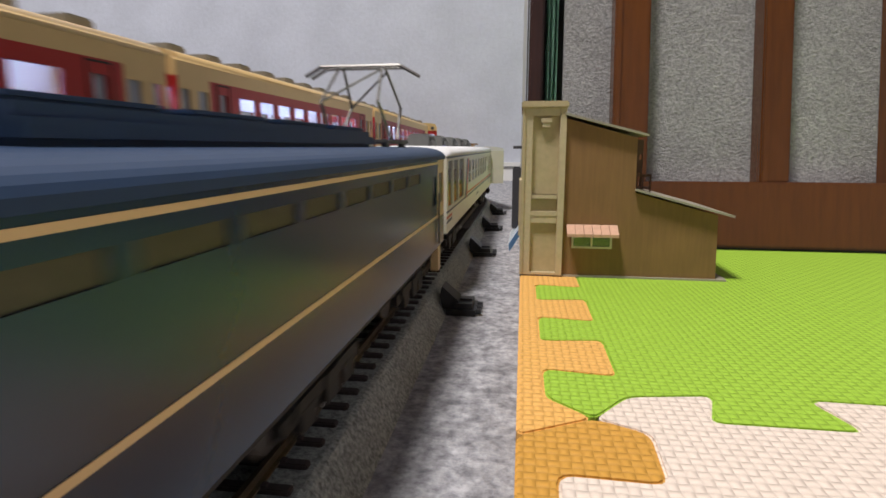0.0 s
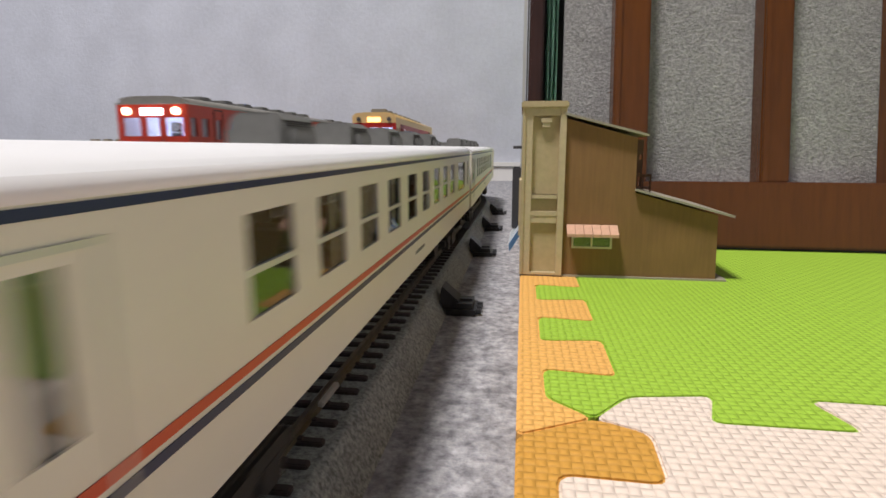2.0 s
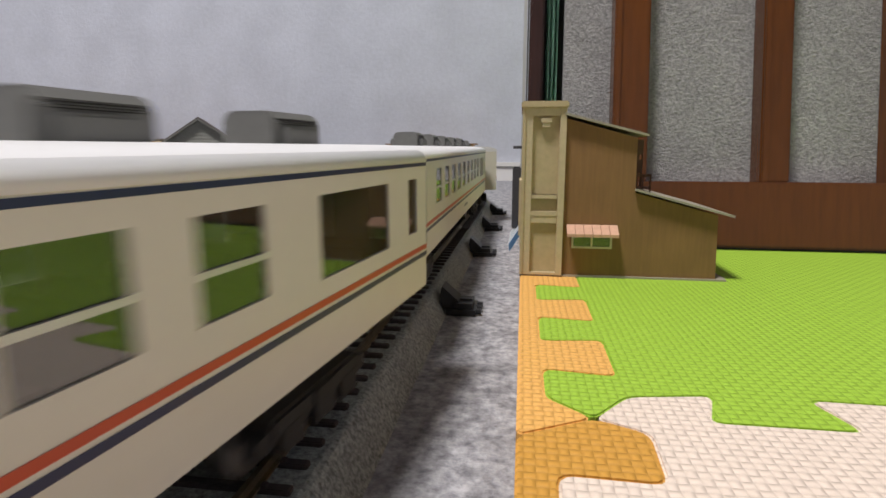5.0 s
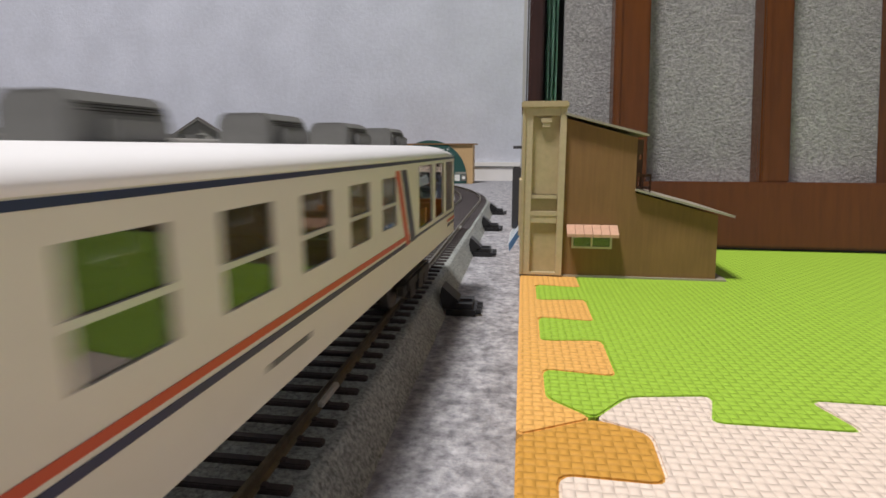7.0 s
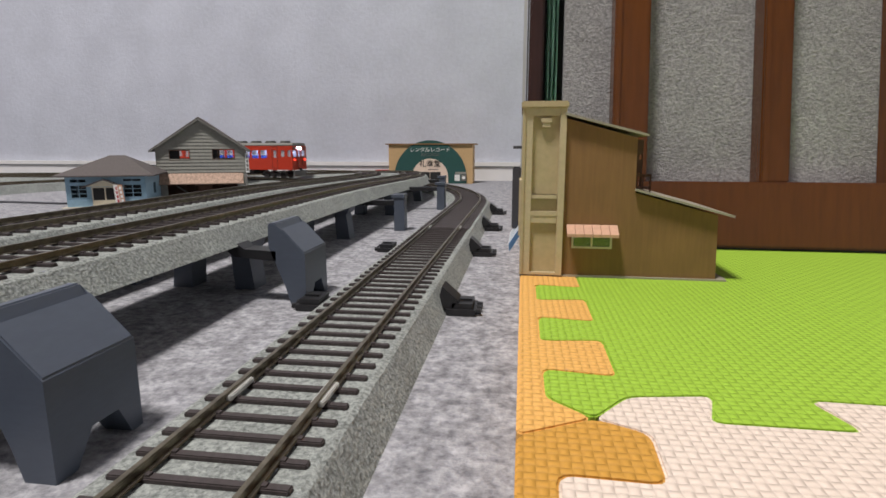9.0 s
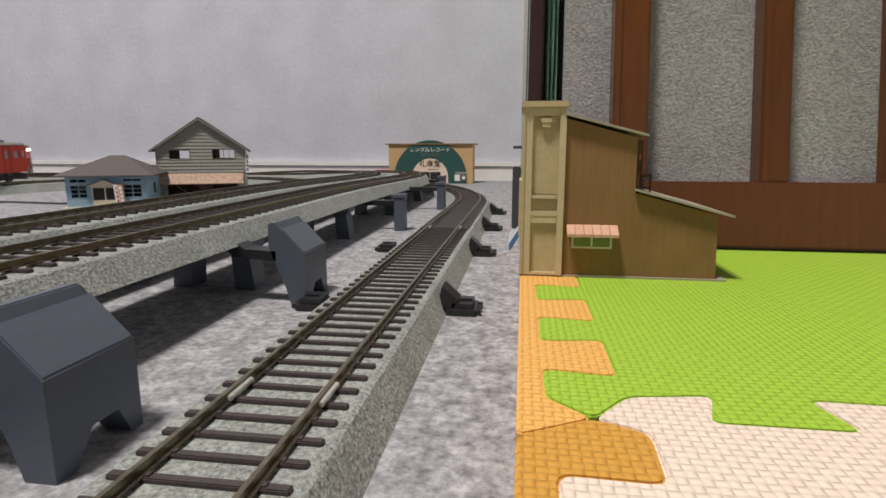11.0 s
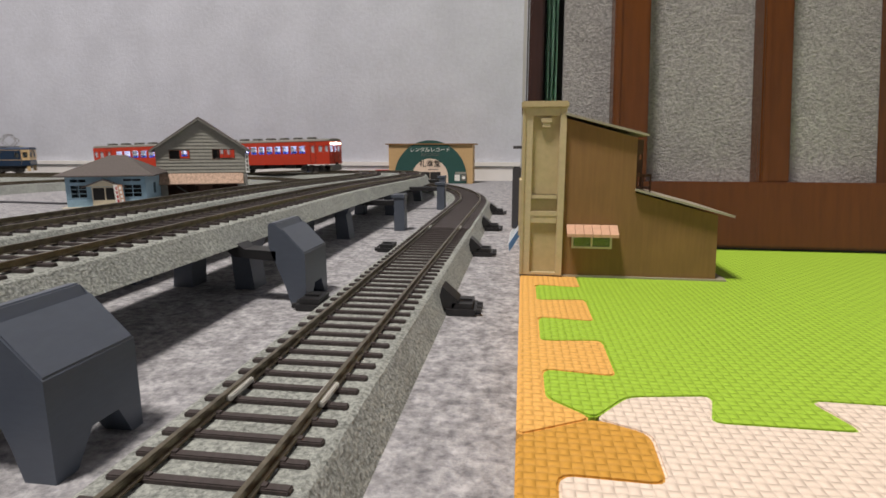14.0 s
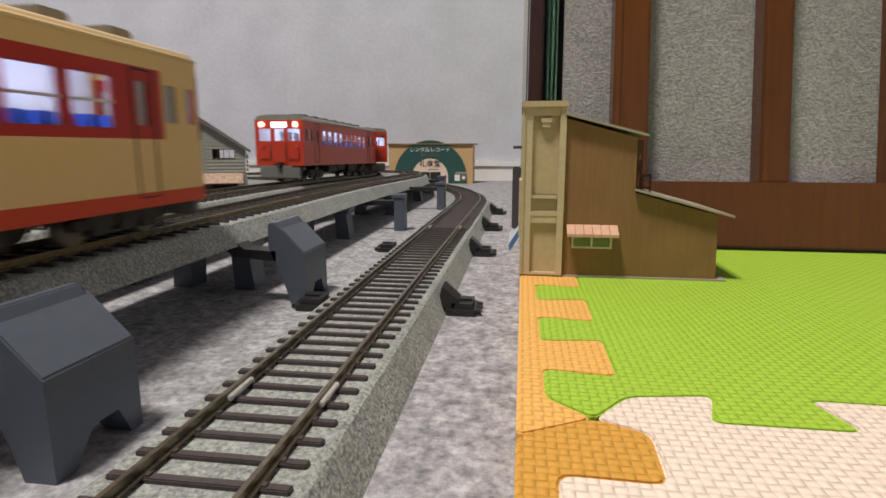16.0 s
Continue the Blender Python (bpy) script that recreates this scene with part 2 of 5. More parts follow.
def room():
    w = part("wall_north", box(-3.2, 1.6, WALL_Y, WALL_Y + 0.1, 0, 2.4), M_WALL)
    tagged(w, "pale blue-grey textured wallpaper wall", "wall", kind="structure")
    for n, b in (("wall_south", (-3.2, 1.6, -3.1, -3.0, 0, 2.4)), ("wall_west", (-3.3, -3.2, -3.1, WALL_Y + 0.1, 0, 2.4)),
                 ("wall_east", (1.6, 1.7, -3.1, WALL_Y + 0.1, 0, 2.4))):
        tagged(part(n, box(*b), M_WALL), "pale blue-grey wallpapered wall", "wall", kind="structure")
    # Added out of view; its dark colour holds down the fill light.
    tagged(part("ceiling", box(-3.3, 1.7, -3.1, WALL_Y + 0.1, 2.4, 2.5), M_CEIL), "unseen ceiling, kept dark brown to cut bounce light", "ceiling", kind="structure")
    tagged(part("floor", box(-3.3, 1.7, -3.1, WALL_Y + 0.1, -0.1, 0), M_CARPET), "mottled grey felt carpet floor", "floor",
           kind="structure")
    bm = box(-3.2, 1.6, WALL_Y - 0.006, WALL_Y - 0.0002, 0, 0.022)
    add_box(bm, -3.2, 1.6, WALL_Y - 0.009, WALL_Y - 0.0002, 0.0235, 0.030)
    tagged(part("baseboard", bm, M_BASE), "white skirting board with a grooved top", "baseboard", kind="structure")
    lampshade = thing("ceiling_lamp", "round white ceiling lamp", "lamp")
    part("shade", (lambda b: (add_tube(b, (-0.55, -0.42, 2.3), (-0.55, -0.42, 2.4), 0.3, 32), b)[1])(bmesh.new()), M_BASE, lampshade)


room()


# ---- tracks ----
class Oval:
    """A closed line: a near straight at x = -side up to y = bend, two far quarter circles joined by a straight, a far side, and a return in two arcs
    joined by a slanting straight, which swings back to the near straight at y = start."""

    def __init__(self, side, bend, radius, across, start, swing, slant, near_z, far_z):
        self.near_z, self.far_z, self.start = near_z, far_z, start
        a = radians(25)
        r2 = (2 * radius + across - swing * (1 - math.cos(a)) - slant * math.sin(a)) / (1 + math.cos(a))
        down = bend - start - r2 * math.sin(a) + slant * math.cos(a) + swing * math.sin(a)
        self.pieces = []
        x, y, h = -side, start, math.pi / 2
        for length, turn in ((bend - start, 0), (math.pi / 2 * radius, radius), (across, 0), (math.pi / 2 * radius, radius), (down, 0), ((math.pi - a) * r2, r2), (slant, 0), (a * swing, swing)):
            self.pieces.append((length, turn, x, y, h))
            if turn:
                k = h + length / turn
                x, y, h = x + turn * (math.sin(k) - math.sin(h)), y - turn * (math.cos(k) - math.cos(h)), k
            else:
                x, y = x + length * math.cos(h), y + length * math.sin(h)
        self.total = sum(p[0] for p in self.pieces)

    def height(self, s):
        """Level by the near straight, falling round the far curve, low on the far side, rising again behind."""
        if self.near_z == self.far_z:
            return self.near_z
        marks = ((0.0, self.near_z), (0.30, self.near_z), (0.62, self.near_z - 0.004), (0.9, self.far_z), (1.15, 0.0104), (1.7, 0.0104),
                 (self.total - 0.35, self.near_z), (self.total, self.near_z))
        for (a, p), (b, q) in zip(marks, marks[1:]):
            if s <= b:
                u = (s - a) / (b - a)
                return p + (q - p) * u * u * (3 - 2 * u)
        return self.near_z

    def at(self, s):
        """s is the y along the near straight, and goes on round the line."""
        s = (s - self.start) % self.total
        level = self.height(s)
        for length, turn, x, y, h in self.pieces:
            if s <= length:
                break
            s -= length
        if turn:
            k = h + s / turn
            x, y = x + turn * (math.sin(k) - math.sin(h)), y - turn * (math.cos(k) - math.cos(h))
        else:
            x, y = x + s * math.cos(h), y + s * math.sin(h)
        return Vector((x, y, level))


LOW = 0.010
T1 = Oval(0.044, 0.46, 0.42, 0.28, 0.065, 0.60, 0.78, LOW, LOW)
T2 = Oval(0.118, 0.57, 0.265, 0.36, 0.00, 0.346, 0.70, 0.030, 0.0195)
T3 = Oval(0.168, 0.57, 0.215, 0.36, 0.00, 0.296, 0.60, 0.030, 0.0165)
T4 = Oval(0.222, 0.545, 0.195, 0.0, 0.00, 0.242, 0.50, 0.013, 0.013)
TIE_MESH = None


def sweep(bm, oval, outline, s0, s1, step):
    """Sweep an outline of (across, up from the rail head) along the oval; across is to the left of the way."""
    n = max(2, int((s1 - s0) / step))
    rings = []
    for i in range(n + 1):
        s = s0 + (s1 - s0) * i / n
        p, q = oval.at(s - 0.002), oval.at(s + 0.002)
        d = (q - p).normalized()
        left = Vector((-d.y, d.x, 0)).normalized()
        c = oval.at(s)
        rings.append([bm.verts.new(c + left * u + Vector((0, 0, v))) for u, v in outline])
    k = len(outline)
    for a, b in zip(rings, rings[1:]):
        for j in range(k):
            bm.faces.new((a[j], a[(j + 1) % k], b[(j + 1) % k], b[j]))
    bm.faces.new(rings[0])
    bm.faces.new(rings[-1][::-1])


def build_track(oval, label, s_near, s_far, parts_to, plate=None, joints=(), foot=-0.010):
    """Roadbed, two rails and sleepers from s_near to s_far; sleepers up to parts_to are pieces of their own."""
    global TIE_MESH
    t = thing("model_railway_track", label, "track", "model railway tracks")
    bm = bmesh.new()
    sweep(bm, oval, ((-0.0205, foot), (0.0205, foot), (0.0157, -0.0030), (0.0147, -0.0026), (-0.0147, -0.0026), (-0.0157, -0.0030)),
          s_near, s_far, 0.012)
    part("roadbed", bm, M_BALLAST, t, "grey speckled ballast roadbed")
    for sgn in (-1, 1):
        bm = bmesh.new()
        o = 0.00825 * sgn + 0.0005 * sgn
        sweep(bm, oval, ((o - 0.0009, -0.0019), (o + 0.0009, -0.0019), (o + 0.0008, -0.0017), (o + 0.00022, -0.0015), (o + 0.00022, -0.0006),
                         (o + 0.00042, -0.0004), (o + 0.00042, 0), (o - 0.00042, 0), (o - 0.00042, -0.0004), (o - 0.00022, -0.0006),
                         (o - 0.00022, -0.0015), (o - 0.0008, -0.0017)), s_near, s_far, 0.012)
        part("rail", bm, M_RAIL, t, "worn nickel-silver rail")
    if TIE_MESH is None:
        bm = box(-0.0138, 0.0138, -0.00085, 0.00085, -0.0034, -0.0018, bevel=0.0002)
        for sx in (-1, 1):
            for d in (-0.0012, 0.0012):
                add_box(bm, sx * 0.00875 + d - 0.0004, sx * 0.00875 + d + 0.0004, -0.0005, 0.0005, -0.0018, -0.0015)
        TIE_MESH = bpy.data.meshes.new("sleeper")
        bm.to_mesh(TIE_MESH)
        bm.free()
        TIE_MESH.materials.append(M_TIE)
    rest = bmesh.new()
    s = s_near
    while s < s_far:
        p, q = oval.at(s - 0.002), oval.at(s + 0.002)
        d = (q - p).normalized()
        m = Matrix.Translation(oval.at(s)) @ Matrix.Rotation(math.atan2(d.y, d.x) - math.pi / 2, 4, "Z")
        if s < parts_to:
            ob = new("sleeper", TIE_MESH)
            ob.parent = t
            ob.matrix_basis = m
        else:
            add_box(rest, -0.0138, 0.0138, -0.00085, 0.00085, -0.0034, -0.0018, m=m)
        s += 0.0063
    if plate:
        bm = bmesh.new()
        sweep(bm, oval, ((-0.0143, -0.0027), (0.0143, -0.0027), (0.0141, -0.0020), (-0.0141, -0.0020)), *plate, 0.012)
        part("centre_plate", bm, M_TIE, t, "dark closed sleeper bed")
    for s in joints:
        for sx in (-1, 1):
            c = oval.at(s)
            x = c.x + sx * 0.00875
            part("rail_joiner", box(x - 0.0012, x + 0.0012, s - 0.0045, s + 0.0045, c.z - 0.0017, c.z - 0.0006, bevel=0.0002), M_ALU, t, "bright metal rail joiner")
    tagged(part("sleeper_bed", rest, M_TIE, t), kind="stuff")
    return t


def joiner(oval, s, sgn=-1):
    """A black track-side coupler foot beside the roadbed."""
    p, q = oval.at(s - 0.002), oval.at(s + 0.002)
    d = (q - p).normalized()
    m = Matrix.Translation((oval.at(s).x, oval.at(s).y, 0)) @ Matrix.Rotation(math.atan2(d.y, d.x) - math.pi / 2 + (math.pi if sgn > 0 else 0), 4, "Z")
    t = thing("terminal_block", "black plastic terminal block beside the roadbed", "terminal block", "track terminal blocks", at=m)
    bm = bmesh.new()
    add_box(bm, 0.0205, 0.0300, -0.0062, 0.0062, 0.0002, 0.0022)
    add_box(bm, 0.0222, 0.0290, -0.0050, 0.0050, 0.0022, 0.0040)
    add_box(bm, 0.0235, 0.0285, -0.0012, 0.0012, 0.0040, 0.0047)
    part("base", bm, M_BLACK, t)
    if sgn < 0:
        part("wing", prism(((0.0192, 0.0022), (0.0222, 0.0016), (0.0246, 0.0046), (0.0190, 0.0096), (0.0182, 0.0062)), -0.0050, 0.0036, "y", bevel=0.0002), M_BLACK, t)
    for k in (-0.0042, 0.0, 0.0042):
        bm = bmesh.new()
        add_tube(bm, (0.0298, k, 0.0014), (0.0318, k, 0.0014), 0.0010, 8)
        part("peg", bm, M_BLACK, t)
    return t


def pier(y, x=-0.0735, length=0.021):
    t = thing("track_pier", "blue-grey plastic pier with sloped shoulder under raised track", "pier", "piers of the raised tracks")
    bm = bmesh.new()
    add_prism(bm, ((x, 0.0060), (x, 0.0182), (x - 0.0080, 0.0266), (x - 0.0090, 0.0262), (x - 0.0102, 0.0285), (x - 0.0130, 0.0282),
                   (x - 0.0132, 0.0200), (x - 0.0075, 0.0060)), y, y + length, "y")
    bmesh.ops.bevel(bm, geom=[e for e in bm.edges if e.verts[0].co.z > 0.01 and e.verts[1].co.z > 0.01], offset=0.00035, segments=2, affect="EDGES")
    part("body", bm, M_PIER, t)
    for a, b, c in ((y, y + 0.0045, y + 0.0085), (y + length, y + length - 0.0030, y + length - 0.0060)):
        bm = bmesh.new()
        lo = [bm.verts.new(v) for v in ((x, a, 0), (x, b, 0), (x - 0.0058, b, 0), (x - 0.0058, a, 0))]
        hi = [bm.verts.new(v) for v in ((x, a, 0.0060), (x, c, 0.0060), (x - 0.0075, c, 0.0060), (x - 0.0075, a, 0.0060))]
        bm.faces.new(lo)
        bm.faces.new(hi[::-1])
        for i in range(4):
            bm.faces.new((lo[i], lo[(i + 1) % 4], hi[(i + 1) % 4], hi[i]))
        part("leg", bm, M_PIER, t)
    part("arm", prism(((x - 0.0105, 0.0150), (x - 0.0105, 0.0185), (x - 0.022, 0.0190), (x - 0.0265, 0.0222), (x - 0.030, 0.0190), (x - 0.026, 0.0162)),
                      y, y + 0.008, "y"), M_BLACK, t, "black bracket arm")
    return t


def column(x, y):
    """A slim standing pier with a small cap and a beam that reaches under the raised roadbed."""
    t = thing("track_column", "slim blue-grey plastic column pier under raised track", "pier", "column piers of the raised tracks")
    part("shaft", prism(((x - 0.0036, 0.0), (x + 0.0036, 0.0), (x + 0.0034, 0.0215), (x - 0.0034, 0.0215)), y, y + 0.0085, "y", bevel=0.0003), M_PIER, t)
    part("cap", prism(((x - 0.0050, 0.0215), (x + 0.0040, 0.0215), (x + 0.0034, 0.0242), (x - 0.0056, 0.0236)), y - 0.0006, y + 0.0091, "y", bevel=0.0003), M_PIER, t)
    part("beam", prism(((x - 0.0030, 0.0165), (x - 0.0030, 0.0197), (x - 0.0480, 0.0197), (x - 0.0480, 0.0160)), y + 0.0015, y + 0.0070, "y"), M_BLACK, t, "black cross beam")
    return t


def trestle(oval, s, name="trestle"):
    """A crosswise support block below a raised track."""
    c = oval.at(s)
    p, q = oval.at(s - 0.002), oval.at(s + 0.002)
    d = (q - p).normalized()
    m = Matrix.Translation((c.x, c.y, 0)) @ Matrix.Rotation(math.atan2(d.y, d.x) - math.pi / 2, 4, "Z")
    t = thing("track_trestle", "dark blue-grey plastic trestle holding the raised track", "trestle", "trestles under the raised tracks", at=m)
    top = c.z - 0.0101
    if top < 0.003:
        bpy.data.objects.remove(t)
        return None
    for sx in (-1, 1):
        part("leg", prism(((sx * 0.017, 0), (sx * 0.009, 0), (sx * 0.008, top - 0.004), (sx * 0.015, top - 0.003)), -0.005, 0.005, "y"), M_PIER, t)
    part("crossbeam", prism(((-0.016, top - 0.0045), (0.016, top - 0.0045), (0.018, top), (-0.018, top)), -0.0055, 0.0055, "y"), M_PIER, t)
    return t


build_track(T1, "single model track on grey ballast lying on carpet", -0.25, T1.total - 0.26, 1.15, (0.315, 1.3), (0.0925, 0.312))
build_track(T2, "raised model track on grey ballast and piers", -0.25, T2.total - 0.26, 1.0)
build_track(T3, "raised model track beside the outer raised track", -0.25, T3.total - 0.26, 1.0)
build_track(T4, "low inner model track beside the card houses", 0.0, T4.total - 0.01, 0.9, foot=-0.013)
for s in (0.178, 0.278, 0.365, 0.455):
    joiner(T1, s)
for s in (0.176, 0.283):
    joiner(T1, s, 1)
for y in (0.0718, 0.1785):
    pier(y)
for x, y in ((-0.0790, 0.352), (-0.0700, 0.478), (-0.0850, 0.590)):
    column(x, y)
for ov in (T2, T3):
    for s in (-0.2, 0.06, 0.20, 0.32, 0.44, 0.56, 0.70, 0.84, 0.98, 1.12, 1.26, 1.4, 1.6, 1.8, 2.0, 2.3, 2.6):
        trestle(ov, s)


# ---- foam mat ----
MAT = 0.011


def rounded(outline, r, n=3):
    """The outline with its corners rounded by r."""
    out = []
    k = len(outline)
    for i in range(k):
        p, c, q = (Vector(outline[(i + j) % k]) for j in (-1, 0, 1))
        a, b = p - c, q - c
        d = min(r, a.length * 0.45, b.length * 0.45)
        a, b = c + a.normalized() * d, c + b.normalized() * d
        for j in range(n + 1):
            u = j / n
            out.append(tuple(a * (1 - u) ** 2 + c * 2 * u * (1 - u) + b * u * u))
    return out


def mat_piece(name, outline, mat, label, category):
    ob = part(name, prism(rounded(outline, 0.0022), 0.0002, MAT, "z"), mat)
    bm = bmesh.new()
    bm.from_mesh(ob.data)
    top = [e for e in bm.edges if all(v.co.z > MAT - 1e-5 for v in e.verts)]
    bmesh.ops.bevel(bm, geom=top, offset=0.00032, segments=2, affect="EDGES")
    bm.to_mesh(ob.data)
    bm.free()
    return tagged(ob, label, category, "foam play mat tiles")


def mats():
    root, tip = 0.005, 0.0188
    fingers = [0.1135 + 0.0345 * k for k in range(18)]
    corner = (0.0125, 0.0857)
    orange = [(0.0, 0.0786), corner, (root, 0.0925)]
    for c in fingers:
        orange += [(root, c - 0.0083), (tip, c - 0.0101), (tip, c + 0.0101), (root, c + 0.0083)]
    green = orange[1:] + [(root, 0.735), (0.9, 0.735)]
    orange += [(root, 0.735), (0.0, 0.735)]
    mat_piece("foam_mat_edge", orange, M_ORANGE, "orange foam play mat edge strip with jigsaw fingers", "play mat")
    seam = []
    for k in range(22):
        x = 0.042 + 0.0372 * k
        seam += [(x - 0.0079, 0.0970), (x - 0.0112, 0.0868), (x + 0.0112, 0.0868), (x + 0.0079, 0.0975)]
    start = [(0.0191, 0.0945)]
    mat_piece("foam_mat_tile", green + (start + seam + [(0.9, 0.0975)])[::-1], M_GREEN, "bright green foam play mat tile with woven texture", "play mat")
    amber = [corner, (0.0204, 0.0818), (0.0198, 0.0686)]
    side = [(root + 0.0008, 0.0690)]
    for k in range(1, 12):
        c = 0.0752 - 0.0345 * k
        side += [(root, c + 0.0083), (tip, c + 0.0101), (tip, c - 0.0101), (root, c - 0.0083)]
    mat_piece("foam_mat_edge", [(0.0, 0.0786)] + amber + side + [(root, -0.335), (0.0, -0.335)], M_ORANGE2,
              "amber foam play mat edge strip with jigsaw fingers", "play mat")
    mat_piece("foam_mat_tile", (amber + side + [(root, -0.335), (0.9, -0.335), (0.9, 0.0975)]) + (start + seam)[::-1], M_CREAM,
              "cream foam play mat tile with woven texture", "play mat")


mats()


# ---- writing ----
def words(text, size, mat, parent, m, name="lettering"):
    """A line of letters, centred, in the (x, z) plane of m, facing -y."""
    cu = bpy.data.curves.new(name, "FONT")
    cu.body, cu.size, cu.align_x, cu.align_y, cu.extrude = text, size, "CENTER", "CENTER", 0.0001
    tmp = new(name, cu)
    bpy.context.view_layer.update()
    me = bpy.data.meshes.new_from_object(tmp.evaluated_get(bpy.context.evaluated_depsgraph_get()))
    bpy.data.objects.remove(tmp)
    me.materials.clear()
    me.materials.append(mat)
    me.transform(m @ pose(0, 0, 0, 90, 0, 0))
    ob = new(name, me)
    ob.parent = parent
    return ob


# ---- card buildings ----
def card_building():
    t = thing("card_shop_building", "brown and tan card shop building with stepped sloping roofs", "model building")
    b, y0, y1 = MAT + 0.0006, 0.1872, 0.2300
    part("base", box(-0.0002, 0.0665, y0 - 0.0008, y1, MAT - 0.0002, b), M_ROOFCARD, t)
    bm = bmesh.new()
    outline = ((0.0138, b), (0.0632, b), (0.0625, 0.0325), (0.0365, 0.0395), (0.0362, 0.0570), (0.0138, 0.0632))
    add_prism(bm, outline, y0, y1 - 0.002, "y")
    part("brown_wall", bm, M_BROWN, t, "brown card side wall with fine vertical boards")
    # fine standing board ribs
    n = 0
    x = 0.0150
    while x < 0.0625:
        top = 0.0628 - (x - 0.0138) * 0.277 if x < 0.036 else 0.0393 - (x - 0.0365) * 0.269
        part("board_rib", box(x, x + 0.00018, y0 - 0.00004, y0 + 0.0002, b + 0.0004, top - 0.0008), M_BROWN, t)
        x += 0.0022
    for a, c in (((0.0130, 0.0643), (0.0392, 0.0574)), ((0.0362, 0.0402), (0.0668, 0.0320))):
        d = Vector((c[0] - a[0], c[1] - a[1])).normalized()
        nrm = Vector((-d.y, d.x)) * 0.0007
        part("roof", prism((a, c, (c[0] + nrm.x, c[1] + nrm.y), (a[0] + nrm.x, a[1] + nrm.y)), y0 - 0.0022, y1, "y"), M_ROOFCARD, t, "grey-tan card roof slab")
    # front slab with stepped panels
    bm = bmesh.new()
    add_holed(bm, 0.0, 0.0136, b, 0.0668, [(0.0030, 0.0116, b + 0.0008, b + 0.0200), (0.0030, 0.0116, b + 0.0215, b + 0.0255),
                                         (0.0030, 0.0116, b + 0.0272, 0.0640)], y0 - 0.0012, y0 + 0.0006, "y")
    part("front_frame", bm, M_CARD2, t, "pale tan card frame")
    part("front_panel", box(0.0001, 0.0135, y0 + 0.0002, y1 - 0.0005, b, 0.0655), M_CARD, t)
    part("corner_post", box(-0.0003, 0.0007, y0 - 0.0016, y0 + 0.001, b, 0.0668), M_CARD, t)
    part("corner_post", box(0.0118, 0.0137, y0 - 0.0016, y0 + 0.001, b, 0.0668), M_CARD2, t)
    part("arch_trim", box(0.0031, 0.0115, y0 - 0.0010, y0, b + 0.0176, b + 0.0200), M_CARD2, t)
    part("arch_trim", box(0.0031, 0.0115, y0 - 0.0014, y0, b + 0.0255, b + 0.0272, bevel=0.0002), M_CARD2, t)
    part("cornice", box(-0.0008, 0.0142, y0 - 0.0024, y1 + 0.0003, 0.0664, 0.0686, bevel=0.0004), M_CARD, t)
    bm = box(0.0055, 0.0090, y0 - 0.0016, y0 + 0.0002, 0.0620, 0.0632)
    add_box(bm, 0.0060, 0.0085, y0 - 0.0013, y0 + 0.0002, 0.0604, 0.0620)
    part("ornament", bm, M_CARD2, t)
    # side that faces the track: signs, door post, awning
    part("sign_plate", box(-0.0034, -0.0004, y0 + 0.010, y0 + 0.012, 0.0535, 0.0545), M_GREYLINE, t)
    part("side_sign", box(-0.0036, -0.0005, y0 + 0.020, y0 + 0.021, 0.024, 0.047, bevel=0.0004), M_GREYLINE, t, "dark hanging shop sign")
    part("shutter", box(-0.0010, 0.0, y0 + 0.004, y0 + 0.034, 0.024, 0.043), M_CARD2, t)
    part("awning", prism(((0.0, 0.0270), (-0.0042, 0.0205), (-0.0040, 0.0180), (-0.0030, 0.0192), (0.0, 0.0245)), y0 + 0.006, y0 + 0.034, "y"), M_BLUECARD, t,
         "blue and white shop awning")
    for k in range(4):
        part("awning_stripe", prism(((0.0002, 0.02735), (-0.0044, 0.0206), (-0.0042, 0.0203), (0.0002, 0.0270)), y0 + 0.0075 + k * 0.007, y0 + 0.0105 + k * 0.007, "y"), M_PRINT, t)
    # window with salmon awning
    w = part("window", box(0.0170, 0.0296, y0 - 0.0002, y0 + 0.0010, 0.0212, 0.0268), M_CREAMTRIM, t, "small cream-framed window")
    part("window_frame", (lambda q: (add_holed(q, 0.0168, 0.0298, 0.0209, 0.0270, [(0.0174, 0.0230, 0.0215, 0.0264), (0.0236, 0.0292, 0.0215, 0.0264)], y0 - 0.0009, y0 - 0.0003, "y"), q)[1])(bmesh.new()), M_CREAMTRIM, w)
    for x in (0.0174, 0.0236):
        part("pane", box(x, x + 0.0056, y0 - 0.00045, y0 - 0.0003, 0.0215, 0.0264), M_GLASS, w)
    for k in range(6):
        x = 0.0150 + k * 0.00275
        part("awning_slat", prism(((y0 - 0.0002, 0.0288), (y0 - 0.0046, 0.0262), (y0 - 0.0046, 0.0252), (y0 - 0.0002, 0.0278)), x, x + 0.0026, "x"), M_PINK, t)
    # rooftop stair between the two roofs
    bm = bmesh.new()
    add_holed(bm, 0.0366, 0.0400, 0.0400, 0.0565, [(0.0372, 0.0381, 0.041, 0.0455), (0.0386, 0.0395, 0.041, 0.0455), (0.0371, 0.0380, 0.0485, 0.0500), (0.0388, 0.0397, 0.0500, 0.0516)], y0 + 0.009, y0 + 0.010, "y")
    part("roof_screen", bm, M_BROWNDARK, t, "dark brown pierced card screen")
    for z in (0.0405, 0.0445):
        part("railing", box(0.0365, 0.0420, y0 + 0.004, y0 + 0.0045, z, z + 0.0008), M_BROWNDARK, t)
